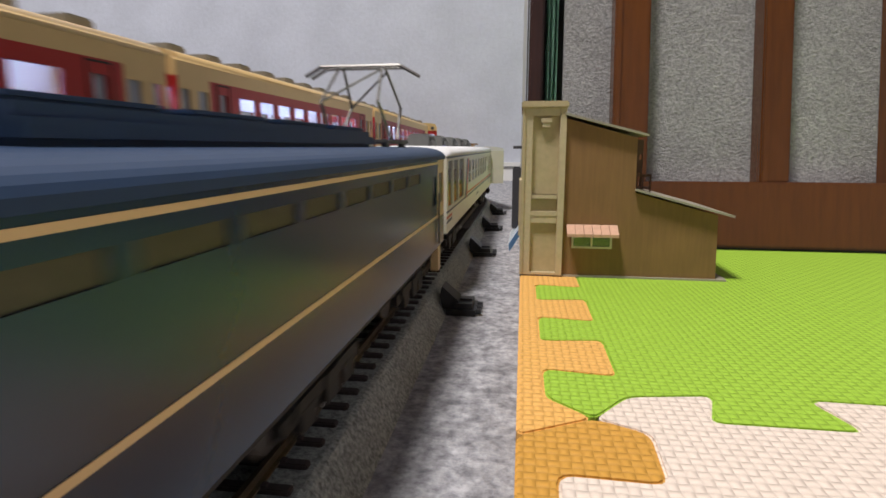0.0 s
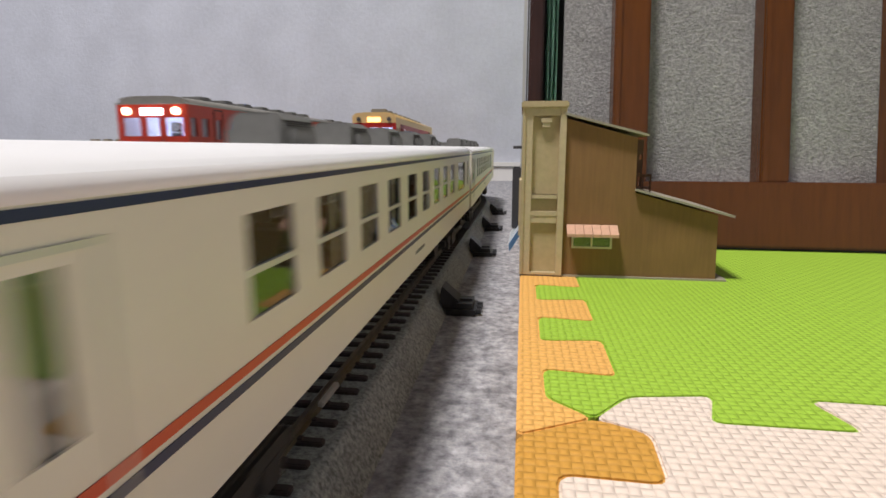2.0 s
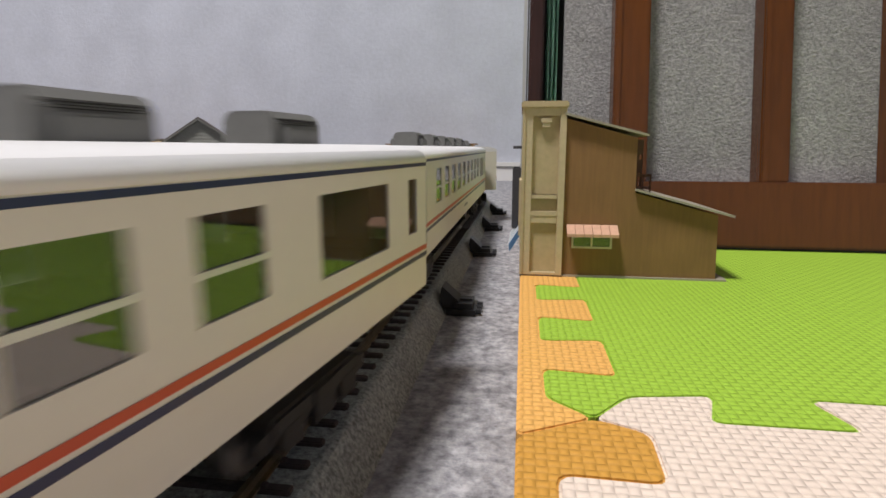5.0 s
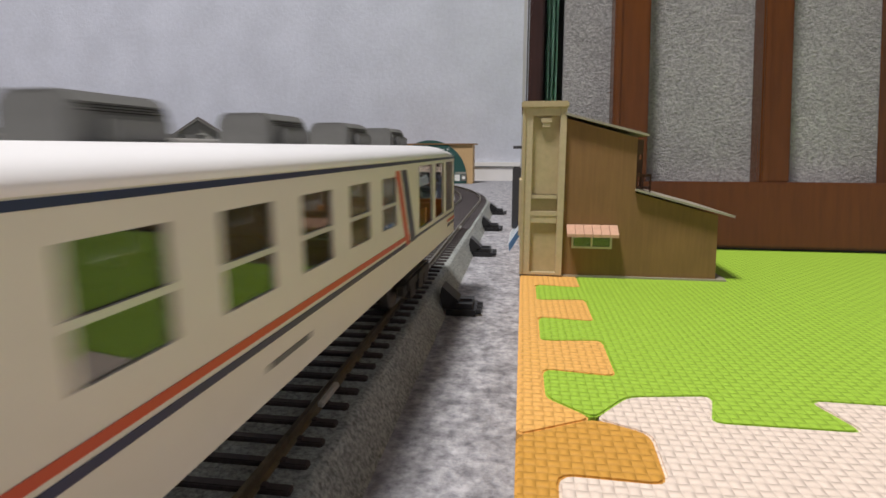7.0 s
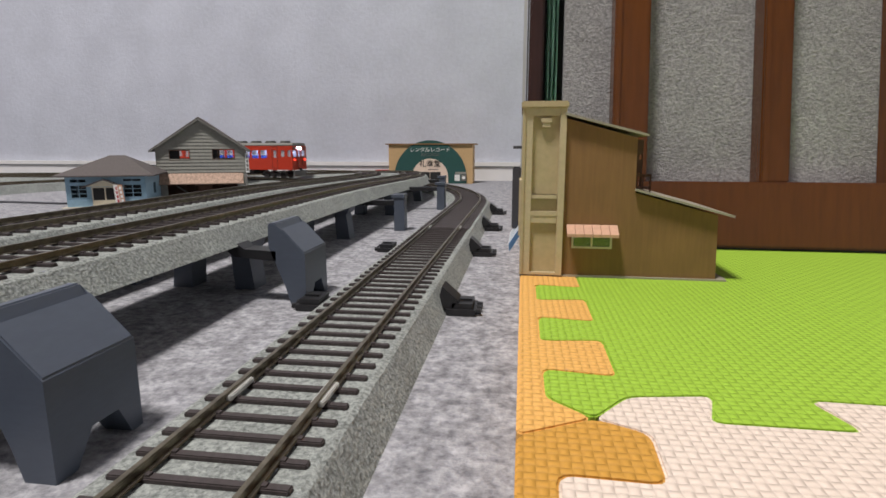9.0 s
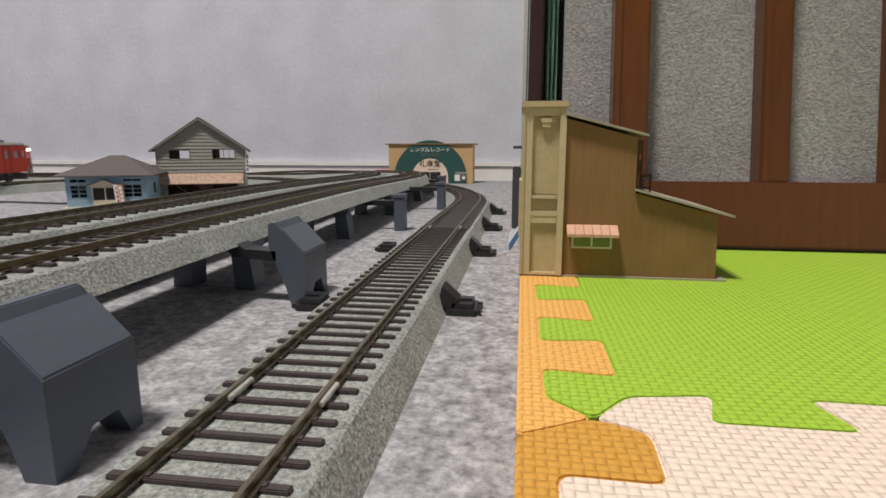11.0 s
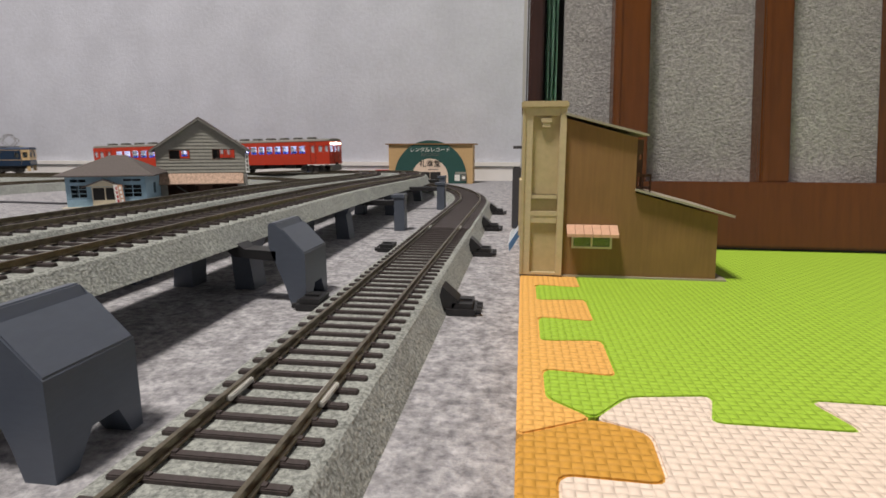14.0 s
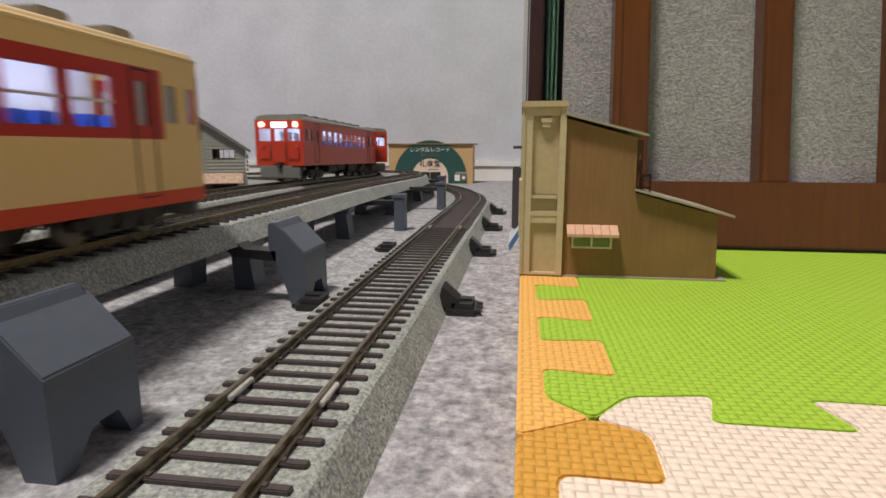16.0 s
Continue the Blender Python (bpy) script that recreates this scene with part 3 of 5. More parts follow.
    for x in (0.0367, 0.0392, 0.0416):
        part("railing_post", box(x, x + 0.0004, y0 + 0.004, y0 + 0.0045, 0.0390 - (x - 0.0365) * 0.2, 0.0453), M_BROWNDARK, t)


def panel():
    m = pose(0.0, 0.2455, MAT, -9.5, 0, 0)
    t = thing("wooden_panel", "red-brown wooden frame panel backed with grey felt", "panel", at=m)
    part("bottom_rail", box(0.0180, 0.62, 0, 0.014, 0.0012, 0.0292, bevel=0.0009), M_WOOD, t, "glossy red-brown bottom rail")
    for x, wide in ((0.0385, 0.0150), (0.0996, 0.0117), (0.1505, 0.0117), (0.2100, 0.0150), (0.2650, 0.0117), (0.32, 0.0117)):
        post = part("post", box(x, x + wide, 0.0022, 0.0135, 0.0290, 0.42, bevel=0.0007), M_WOOD, t)
        part("post_bead", box(x + 0.0003, x + 0.0030, 0.0012, 0.0024, 0.0291, 0.42, bevel=0.0003), M_WOOD, post)
    # Black strip that stands in for the shade under the bottom rail.
    part("bottom_shade_strip", box(0.0180, 0.62, 0.003, 0.013, 0.0, 0.0014), M_BLACK, t)
    # felt sheet with tufted rows
    part("felt", box(0.0178, 0.62, 0.0140, 0.022, 0.010, 0.42), M_FELT, t, "grey tufted felt sheet")
    # upright timber, green cloth and edging behind the panel
    p = thing("timber_upright", "dark reddish timber upright with grey metal edging", "upright")
    part("timber", box(0.0018, 0.0092, 0.305, 0.325, 0, 0.45, bevel=0.001), M_DARKWOOD, p)
    part("edging", box(-0.0012, 0.0004, 0.305, 0.32, 0, 0.45), M_ALU, p)
    part("edging", box(0.0007, 0.0015, 0.306, 0.32, 0, 0.45), M_METAL, p)
    c = thing("green_cloth", "folded green woven cloth hanging beside dark timber", "cloth")
    bm = bmesh.new()
    cols = []
    for j in range(24):
        z = 0.45 * j / 23
        row = []
        for i in range(14):
            x = 0.0098 + 0.0060 * i / 13 + (0.0012 * (0.22 - z) / 0.22 if z < 0.22 else 0) + 0.0004 * noise.noise((i * 0.7, z * 60, 2))
            row.append(bm.verts.new((x, 0.310 + 0.0016 * math.sin(i * 1.3) + 0.001 * noise.noise((i * 0.5, z * 30, 5)), z)))
        cols.append(row)
    for a, d in zip(cols, cols[1:]):
        for i in range(13):
            bm.faces.new((a[i], a[i + 1], d[i + 1], d[i]))
    ret = bmesh.ops.solidify(bm, geom=bm.faces[:], thickness=0.0012)
    part("fabric", bm, M_GREENCLOTH, c)
    part("dark_backing", box(0.0098, 0.040, 0.326, 0.330, 0, 0.45), M_BLACK, c, "black backing board")


def clapboards(bm_parent, name, x0, x1, y, z0, z1, holes, mat, step=0.0036, gable=None):
    """Lapped boards on a wall facing -y, one mesh a board, cut out round the holes."""
    z = z0
    while z < z1 - 0.0003:
        top = min(z + step, z1)
        a, b = x0, x1
        if gable and z > gable[0]:
            k = (z - gable[0]) / (gable[1] - gable[0])
            mid = (x0 + x1) / 2
            a, b = x0 + (mid - x0) * k, x1 - (x1 - mid) * k
            if b - a < 0.002:
                break
        cuts = sorted((h[0], h[1]) for h in holes if h[2] < (z + top) / 2 < h[3])
        spans, at = [], a
        for c0, c1 in cuts:
            spans.append((at, c0))
            at = c1
        spans.append((at, b))
        for u, v in spans:
            if v - u > 0.0005:
                part(name, prism(((y - 0.0008, z), (y + 0.0002, z), (y + 0.0002, top), (y - 0.0001, top)), u, v, "x"), mat, bm_parent)
        z = top


def window_unit(parent, x0, x1, y, z0, z1, bars, mat, cross=0):
    f = part("window_frame", (lambda q: (add_holed(q, x0, x1, z0, z1, [
        (x0 + 0.0006 + (x1 - x0 - 0.0006) * k / bars, x0 + (x1 - x0 - 0.0006) * (k + 1) / bars, z0 + 0.0006 + (z1 - z0 - 0.0006) * j / (cross + 1),
         z0 + (z1 - z0 - 0.0006) * (j + 1) / (cross + 1)) for k in range(bars) for j in range(cross + 1)], y - 0.0006, y + 0.0004, "y"), q)[1])(bmesh.new()), mat, parent)
    return f


def faced(t, x, y, turn, wide):
    """Turn a built house about its front's middle towards the room, and set its width."""
    t.matrix_basis = Matrix.Translation((x, y, 0)) @ pose(0, 0, 0, 0, 0, turn) @ Matrix.Diagonal((wide, 1, 1, 1)) @ Matrix.Translation((-x, -y, 0))


def grey_house():
    t = thing("grey_house", "grey clapboard two-storey card house with gable roof", "model house")
    x0, x1, y0, y1 = -0.3905, -0.2885, 0.556, 0.612
    ws = [(-0.3755, -0.3520, 0.0405, 0.0512), (-0.3265, -0.3000, 0.0410, 0.0522)]
    shop = (-0.3800, -0.2990, 0.0015, 0.0165)
    bm = bmesh.new()
    add_holed(bm, x0, x1, 0, 0.0525, ws + [shop], y0, y0 + 0.0015, "y")
    add_holed(bm, x0, x1, 0, 0.0525, [(w[0] + 0.002, w[1] - 0.001, w[2] + 0.001, w[3] - 0.001) for w in ws], y1 - 0.0015, y1, "y")
    add_holed(bm, y0 + 0.0015, y1 - 0.0015, 0, 0.0525, [(y0 + 0.02, y0 + 0.035, 0.035, 0.047)], x0, x0 + 0.0015, "x")
    add_holed(bm, y0 + 0.0015, y1 - 0.0015, 0, 0.0525, [(y0 + 0.02, y0 + 0.035, 0.035, 0.047)], x1 - 0.0015, x1, "x")
    for y in (y0, y1 - 0.0015):
        add_prism(bm, ((x0, 0.0525), (x1, 0.0525), ((x0 + x1) / 2, 0.0822)), y, y + 0.0015, "y")
    wall = part("wall", bm, M_HOUSE, t)
    clapboards(wall, "clapboard", x0, x1, y0, 0.0275, 0.0525, ws, M_HOUSE)
    clapboards(wall, "clapboard", x0, x1, y0, 0.0525, 0.0815, [], M_HOUSE, gable=(0.0525, 0.0822))
    clapboards(wall, "clapboard", x0, shop[0], y0, 0.001, 0.0165, [], M_HOUSE)
    clapboards(wall, "clapboard", shop[1], x1, y0, 0.001, 0.0165, [], M_HOUSE)
    part("dark_inside", box(x0 + 0.003, x1 - 0.003, y0 + 0.024, y0 + 0.025, 0.0006, 0.0288), M_BROWNDARK, t)
    part("floor_slab", box(x0 + 0.002, x1 - 0.002, y0 + 0.002, y1 - 0.002, 0.0290, 0.0300), M_HOUSEDK, t)
    mid = (x0 + x1) / 2
    for sgn in (-1, 1):
        e = (mid + sgn * 0.0575, 0.0508)
        part("roof", prism(((mid, 0.0855), e, (e[0], e[1] - 0.0016), (mid, 0.0832)), y0 - 0.004, y1 + 0.004, "y"), M_SLATE, t, "dark slate-grey roof slope")
        part("barge_board", prism(((mid, 0.0842), (e[0], e[1] - 0.0006), (e[0], e[1] - 0.0024), (mid, 0.0822)), y0 - 0.0048, y0 - 0.0040, "y"), M_HOUSEDK, t)
    window_unit(t, *ws[0][:2], y0, *ws[0][2:], 2, M_BROWNDARK)
    window_unit(t, *ws[1][:2], y0, *ws[1][2:], 4, M_BROWNDARK)
    part("curtain_board", box(ws[0][0], ws[0][0] + 0.011, y0 + 0.003, y0 + 0.0036, ws[0][2], ws[0][3]), M_DARKIN, t)
    part("curtain_board", box(ws[1][0], ws[1][0] + 0.0085, y0 + 0.003, y0 + 0.0036, ws[1][2], ws[1][3]), M_DARKIN, t)
    # shop front and awning
    f = window_unit(t, *shop[:2], y0 + 0.001, *shop[2:], 8, M_BROWNDARK)
    part("counter_board", box(-0.3450, -0.3290, y0 + 0.003, y0 + 0.0036, 0.0016, 0.0160), M_BROWNDARK, t)
    bm = bmesh.new()
    add_tube(bm, (-0.372, y0 + 0.012, 0.013), (-0.355, y0 + 0.016, 0.002), 0.0011, 6)
    part("stair", bm, M_HOUSEDK, t)
    part("bench", box(-0.317, -0.302, y0 + 0.006, y0 + 0.010, 0.0045, 0.0060), M_CREAMTRIM, t)
    part("bench_leg", box(-0.316, -0.3150, y0 + 0.007, y0 + 0.009, 0, 0.0046), M_CREAMTRIM, t)
    part("bench_leg", box(-0.304, -0.3030, y0 + 0.007, y0 + 0.009, 0, 0.0046), M_CREAMTRIM, t)
    for k in range(24):
        for j in range(3):
            x = x0 + 0.0008 + k * 0.00398 + (0.002 if j % 2 else 0)
            u0, u1 = 0.0268 - j * 0.0033, 0.0268 - (j + 1) * 0.0033 - 0.0004
            w = 0.00385 + 0.0003 * random.random()
            part("awning_tile", prism(((y0 - 0.0015 - j * 0.0022, u0), (y0 - 0.0040 - j * 0.0022, u1), (y0 - 0.0040 - j * 0.0022, u1 - 0.0006), (y0 - 0.0012 - j * 0.0022, u0 - 0.0008)), x, min(x + w, x1 - 0.003), "x"), M_COPPER, t)
    part("awning_board", prism(((y0 + 0.0002, 0.0270), (y0 - 0.0078, 0.0160), (y0 - 0.0074, 0.0154), (y0 + 0.0002, 0.0255)), x0, x1 - 0.003, "x"), M_COPPER, t)
    faced(t, mid, y0, 26, 0.86)
    part("hanging_sign", box(x1 + 0.0006, x1 + 0.0046, y0 - 0.001, y0 - 0.0004, 0.0268, 0.0475), M_PRINT, t, "white vertical shop sign")
    for k in range(4):
        part("sign_mark", box(x1 + 0.0016, x1 + 0.0036, y0 - 0.0012, y0 - 0.0009, 0.0288 + k * 0.0045, 0.0318 + k * 0.0045), M_AC, t)


def blue_station():
    t = thing("blue_station", "pale blue clapboard card station with hipped roof", "model house")
    x0, x1, y0, y1 = -0.4140, -0.3385, 0.460, 0.530
    door = (-0.3905, -0.3655, 0.0, 0.0185)
    wins = [(-0.4100, -0.3945, 0.0085, 0.0205), (-0.4100, -0.3945, 0.0222, 0.0262), (-0.3605, -0.3425, 0.0085, 0.0205), (-0.3605, -0.3425, 0.0228, 0.0262)]
    bm = bmesh.new()
    add_holed(bm, x0, x1, 0, 0.0295, wins + [door], y0, y0 + 0.0015, "y")
    add_holed(bm, y0 + 0.0015, y1, 0, 0.0295, [(y0 + 0.035, y0 + 0.047, 0.009, 0.020)], x1 - 0.0015, x1, "x")
    add_box(bm, x0, x0 + 0.0015, y0 + 0.0015, y1, 0, 0.0295)
    add_box(bm, x0 + 0.0015, x1 - 0.0015, y1 - 0.0015, y1, 0, 0.0295)
    wall = part("wall", bm, M_BLUE, t)
    clapboards(wall, "clapboard", x0, x1, y0, 0.001, 0.0085, [(door[0], door[1], 0, 0.02)], M_BLUE, 0.0024)
    clapboards(wall, "clapboard", x0, x1, y0, 0.0085, 0.0275, [w for w in wins] + [(door[0] - 0.0005, door[1] + 0.0005, 0, 0.0215)], M_BLUE, 0.0024)
    part("floor", box(x0 - 0.004, x1 + 0.003, y0 - 0.004, y1, -0.0002, 0.0006), M_CREAMTRIM, t)
    for w, bars, cross in ((wins[0], 2, 2), (wins[1], 2, 0), (wins[2], 2, 2), (wins[3], 2, 0)):
        window_unit(t, w[0], w[1], y0, w[2], w[3], bars, M_BLUE, cross)
    part("dark_inside", box(x0 + 0.003, x1 - 0.003, y0 + 0.02, y0 + 0.021, 0.0008, 0.028), M_DARKIN, t)
    d = part("door", (lambda q: (add_holed(q, door[0], door[1], door[2] + 0.0006, door[3], [(door[0] + 0.001, (door[0] + door[1]) / 2 - 0.0006, 0.0065, 0.0176), ((door[0] + door[1]) / 2 + 0.0006, door[1] - 0.001, 0.0065, 0.0176)], y0 - 0.0002, y0 + 0.0008, "y"), q)[1])(bmesh.new()), M_CREAMTRIM, t, "cream double doors with glass tops")
    for x in (door[0] + 0.001, (door[0] + door[1]) / 2 + 0.0006):
        part("pane", box(x, x + 0.0108, y0 + 0.0002, y0 + 0.0004, 0.0065, 0.0176), M_DARKIN, d)
    cx, cy, z = (x0 + x1) / 2, (y0 + y1) / 2, 0.0290
    bm = bmesh.new()
    e = [bm.verts.new(v) for v in ((x0 - 0.009, y0 - 0.006, z), (x1 + 0.009, y0 - 0.006, z), (x1 + 0.009, y1 + 0.006, z), (x0 - 0.009, y1 + 0.006, z))]
    r = [bm.verts.new(v) for v in ((cx - 0.004, cy, z + 0.0175), (cx + 0.012, cy, z + 0.0175))]
    lo = [bm.verts.new(v.co - Vector((0, 0, 0.0012))) for v in e]
    bm.faces.new((e[0], e[1], r[1], r[0])), bm.faces.new((e[1], e[2], r[1])), bm.faces.new((e[2], e[3], r[0], r[1])), bm.faces.new((e[3], e[0], r[0]))
    for i in range(4):
        bm.faces.new((e[i], lo[i], lo[(i + 1) % 4], e[(i + 1) % 4]))
    bm.faces.new(lo)
    part("roof", bm, M_SLATE, t, "dark brown-grey hipped roof")
    # entrance gable
    g0, g1, gx = door[0] - 0.007, door[1] + 0.007, (door[0] + door[1]) / 2
    part("porch_gable", prism(((g0 + 0.003, 0.0190), (g1 - 0.003, 0.0190), (gx, 0.0245)), y0 - 0.0030, y0, "y"), M_CREAMTRIM, t, "cream porch gable")
    for sgn in (-1, 1):
        part("porch_roof", prism(((gx, 0.0258), (gx + sgn * 0.0205, 0.0186), (gx + sgn * 0.0205, 0.0178), (gx, 0.0248)), y0 - 0.0055, y0, "y"), M_SLATE, t)
    faced(t, cx, y0, 25, 0.86)
    for k, (x, tilt) in enumerate(((-0.3655, -3), (-0.3618, -6))):
        b = thing("banner", "red and white upright shop banner", "banner", "shop banners", at=pose(x, y0 - 0.003 + k * 0.001, 0.0007, 0, tilt, 25))
        bm = bmesh.new()
        add_tube(bm, (0, 0, 0), (0, 0, 0.020), 0.0003, 6)
        part("pole", bm, M_PRINT, b)
        part("cloth", box(0.0004, 0.0042, -0.0002, 0.0002, 0.0022, 0.0198), M_PRINT if k == 0 else M_PINK, b)
        for j in range(4):
            part("mark", box(0.0014, 0.0032, -0.0004, -0.0002, 0.004 + j * 0.0038, 0.0066 + j * 0.0038), M_REDCARD if k == 0 else M_PRINT, b)


def record_store():
    t = thing("record_store", "tan card record store with dark green arch front", "model building")
    y0 = 0.84
    x0, x1, cx = -0.2035, -0.0745, -0.1390
    part("wall", box(x0, x1, y0, y0 + 0.035, 0, 0.0580), M_STORE, t)
    part("roof_slab", box(x0 - 0.0045, x1 + 0.0045, y0 - 0.003, y0 + 0.038, 0.0580, 0.0597), M_BROWN, t, "thin brown roof slab")
    def half_disc(r, cz, n=36):
        return [(cx + r * math.cos(math.pi * k / n), cz + r * math.sin(math.pi * k / n)) for k in range(n + 1)] + [(cx - r, 0.0004), (cx + r, 0.0004)]
    part("arch", prism(half_disc(0.0555, 0.0090), y0 - 0.0020, y0 - 0.0001, "y"), M_STOREGREEN, t, "dark green half-round sign board")
    part("inner_arch", prism(half_disc(0.0275, 0.0098), y0 - 0.0030, y0 - 0.0020, "y"), M_STOREPALE, t, "pale pink half-round sign board")
    words("レンタルレコード", 0.0078, M_PRINT, t, Matrix.Translation((cx, y0 - 0.0024, 0.0500)))
    words("RECORDS", 0.0062, M_AC, t, Matrix.Translation((cx, y0 - 0.0024, 0.0428)))
    words("礼幸堂", 0.0112, M_PRINTDK, t, Matrix.Translation((cx, y0 - 0.0034, 0.0290)))
    part("small_lettering", box(cx - 0.003, cx + 0.0125, y0 - 0.0033, y0 - 0.0029, 0.0205, 0.0213), M_PRINTDK, t)
    for k in (-1, 1):
        part("doorway", box(cx + k * 0.0083 - 0.0080, cx + k * 0.0083 + 0.0078, y0 - 0.0034, y0 - 0.0029, 0.0004, 0.0172), M_DARKIN, t)
    part("poster_panel", box(cx + 0.0375, cx + 0.0455, y0 - 0.0026, y0 - 0.0019, 0.0040, 0.0135), M_PRINT, t)
    part("poster_panel", box(cx + 0.0475, cx + 0.0550, y0 - 0.0026, y0 - 0.0019, 0.0040, 0.0135), M_HOUSEDK, t)
    bm = bmesh.new()
    add_tube(bm, (cx + 0.0512, y0 - 0.0031, 0.0090), (cx + 0.0512, y0 - 0.0025, 0.0090), 0.0024, 16)
    part("poster_disc", bm, M_PRINT, t)
    part("poster_header", box(cx + 0.0385, cx + 0.0550, y0 - 0.0026, y0 - 0.0019, 0.0145, 0.0175), M_HOUSE, t)
    b = tagged(part("red_box", box(-0.2330, -0.2135, 0.868, 0.884, 0.0002, 0.0185, bevel=0.0005), M_REDCARD), "small red card box by the wall", "box")


card_building()
panel()
grey_house()
blue_station()
record_store()
pts = [Vector((-0.56 + 0.02 * k, 0.47 + 0.006 * math.sin(k * 0.7) + 0.0014 * k, 0.0012)) for k in range(8)]
bm = bmesh.new()
loops = []
for k, p in enumerate(pts):
    d = (pts[min(k + 1, 7)] - pts[max(k - 1, 0)]).normalized()
    side = Vector((-d.y, d.x, 0))
    loops.append([bm.verts.new(p + side * 0.001 * math.cos(a * math.pi / 3) + Vector((0, 0, 0.001 * math.sin(a * math.pi / 3)))) for a in range(6)])
for u, v in zip(loops, loops[1:]):
    for a in range(6):
        bm.faces.new((u[a], u[(a + 1) % 6], v[(a + 1) % 6], v[a]))
bm.faces.new(loops[0])
bm.faces.new(loops[-1])
tagged(part("cable", bm, M_GREYLINE), "thin dark cable lying on grey carpet", "cable")


# ---- rolling stock: +y is the front, z = 0 the rail head ----
def ring_walls(bm, w, y0, y1, z0, z1, side_holes, front_holes, back_holes, th=0.0008):
    """Four walls of a car between z0 and z1; holes in (y, z) for the sides and (x, z) for the ends."""
    for sx in (-1, 1):
        add_holed(bm, y0, y1, z0, z1, [h for h in side_holes if h[2] >= z0 - 1e-6 and h[3] <= z1 + 1e-6], sx * w, sx * (w - th), "x")
    for y, hs, d in ((y1, front_holes, -th), (y0, back_holes, th)):
        add_holed(bm, -w + th, w - th, z0, z1, [h for h in hs if h[2] >= z0 - 1e-6 and h[3] <= z1 + 1e-6], y, y + d, "y")


def roof_outline(w, eave, top, n=10):
    """A cross-section with rounded shoulders."""
    pts = []
    for k in range(2 * n + 1):
        a = math.pi * k / (2 * n)
        c, s = math.cos(a), math.sin(a)
        pts.append((w * math.copysign(abs(c) ** 0.55, c), eave + (top - eave) * abs(s) ** 0.75))
    return pts


def bogie(parent, y, wheel_r=0.0054):
    b = part("bogie", box(-0.0145, 0.0145, y - 0.014, y + 0.014, 0.0050, 0.0085, bevel=0.0006), M_UNDER, parent)
    for sx in (-1, 1):
        part("side_frame", (lambda q: (add_box(q, sx * 0.0120, sx * 0.0138, y - 0.017, y + 0.017, 0.0042, 0.0068), add_box(q, sx * 0.0118, sx * 0.0146, y - 0.012, y - 0.006, 0.0025, 0.0060),
                                       add_box(q, sx * 0.0118, sx * 0.0146, y + 0.006, y + 0.012, 0.0025, 0.0060), add_box(q, sx * 0.0118, sx * 0.0150, y - 0.003, y + 0.003, 0.0030, 0.0080), q)[-1])(bmesh.new()), M_UNDER, b)
        for d in (-0.013, 0.013):
            bm = bmesh.new()
            add_tube(bm, (sx * 0.0072, y + d, wheel_r), (sx * 0.0098, y + d, wheel_r), wheel_r, 18)
            part("wheel", bm, M_METAL, b)
    return b


def underfloor(parent, half, z1, boxes):
    for k, (y0, y1, w, z0) in enumerate(boxes):
        part("underfloor_box", box(-w, w, y0, y1, z0, z1, bevel=0.0005), M_UNDER, parent)


def panes(parent, w, holes, bar=None, frame_mat=None, glass=None):
    for sx in (-1, 1):
        for h in holes:
            p = part("window", box(sx * (w - 0.0006), sx * (w - 0.0003), h[0], h[1], h[2], h[3]), glass or M_GLASS, parent)
            p.visible_shadow = False
            if bar:
                part("window_bar", box(sx * (w - 0.0003), sx * (w + 0.0001), h[0], h[1], h[2] + (h[3] - h[2]) * bar - 0.00035, h[2] + (h[3] - h[2]) * bar + 0.00035), frame_mat, p)


def stripe(name, parent, w, y0, y1, z0, z1, mat, ends=True):
    for sx in (-1, 1):
        part(name, box(sx * (w - 0.0002), sx * (w + 0.00012), y0, y1, z0, z1), mat, parent)


def ac_unit(parent, y, length, width, z0, z1, mat):
    """A roof cooler: a chamfered box with a low side duct, grille slats and a seam under its lid."""
    a, b = width / 2, length / 2
    u = part("roof_unit", prism(((-a, z0), (a, z0), (a, z1 - 0.0014), (a - 0.0012, z1), (-a + 0.0012, z1), (-a, z1 - 0.0014)), y - b, y + b, "y", bevel=0.0004), mat, parent)
    for sx in (-1, 1):
        part("unit_duct", box(min(sx * a, sx * (a + 0.0016)), max(sx * a, sx * (a + 0.0016)), y - b * 0.55, y + b * 0.75, z0, z0 + (z1 - z0) * 0.60, bevel=0.0004), mat, u)
        for k in range(3):
            z = z0 + (z1 - z0) * (0.66 + 0.05 * k)
            part("unit_slat", box(sx * a - 0.0001, sx * a + 0.0001, y - b * 0.8, y + b * 0.8, z, z + 0.00012), M_UNDER, u)
    return u


def seats(parent, y0, y1, z0, z1, mat, pitch=0.0098, w=0.0165):
    bm = bmesh.new()
    y = y0
    while y < y1:
        for sx in (-1, 1):
            add_box(bm, sx * 0.003, sx * w, y, y + 0.0022, z0, z1)
        y += pitch
    part("seats", bm, mat, parent)


COACH_W = 0.0178


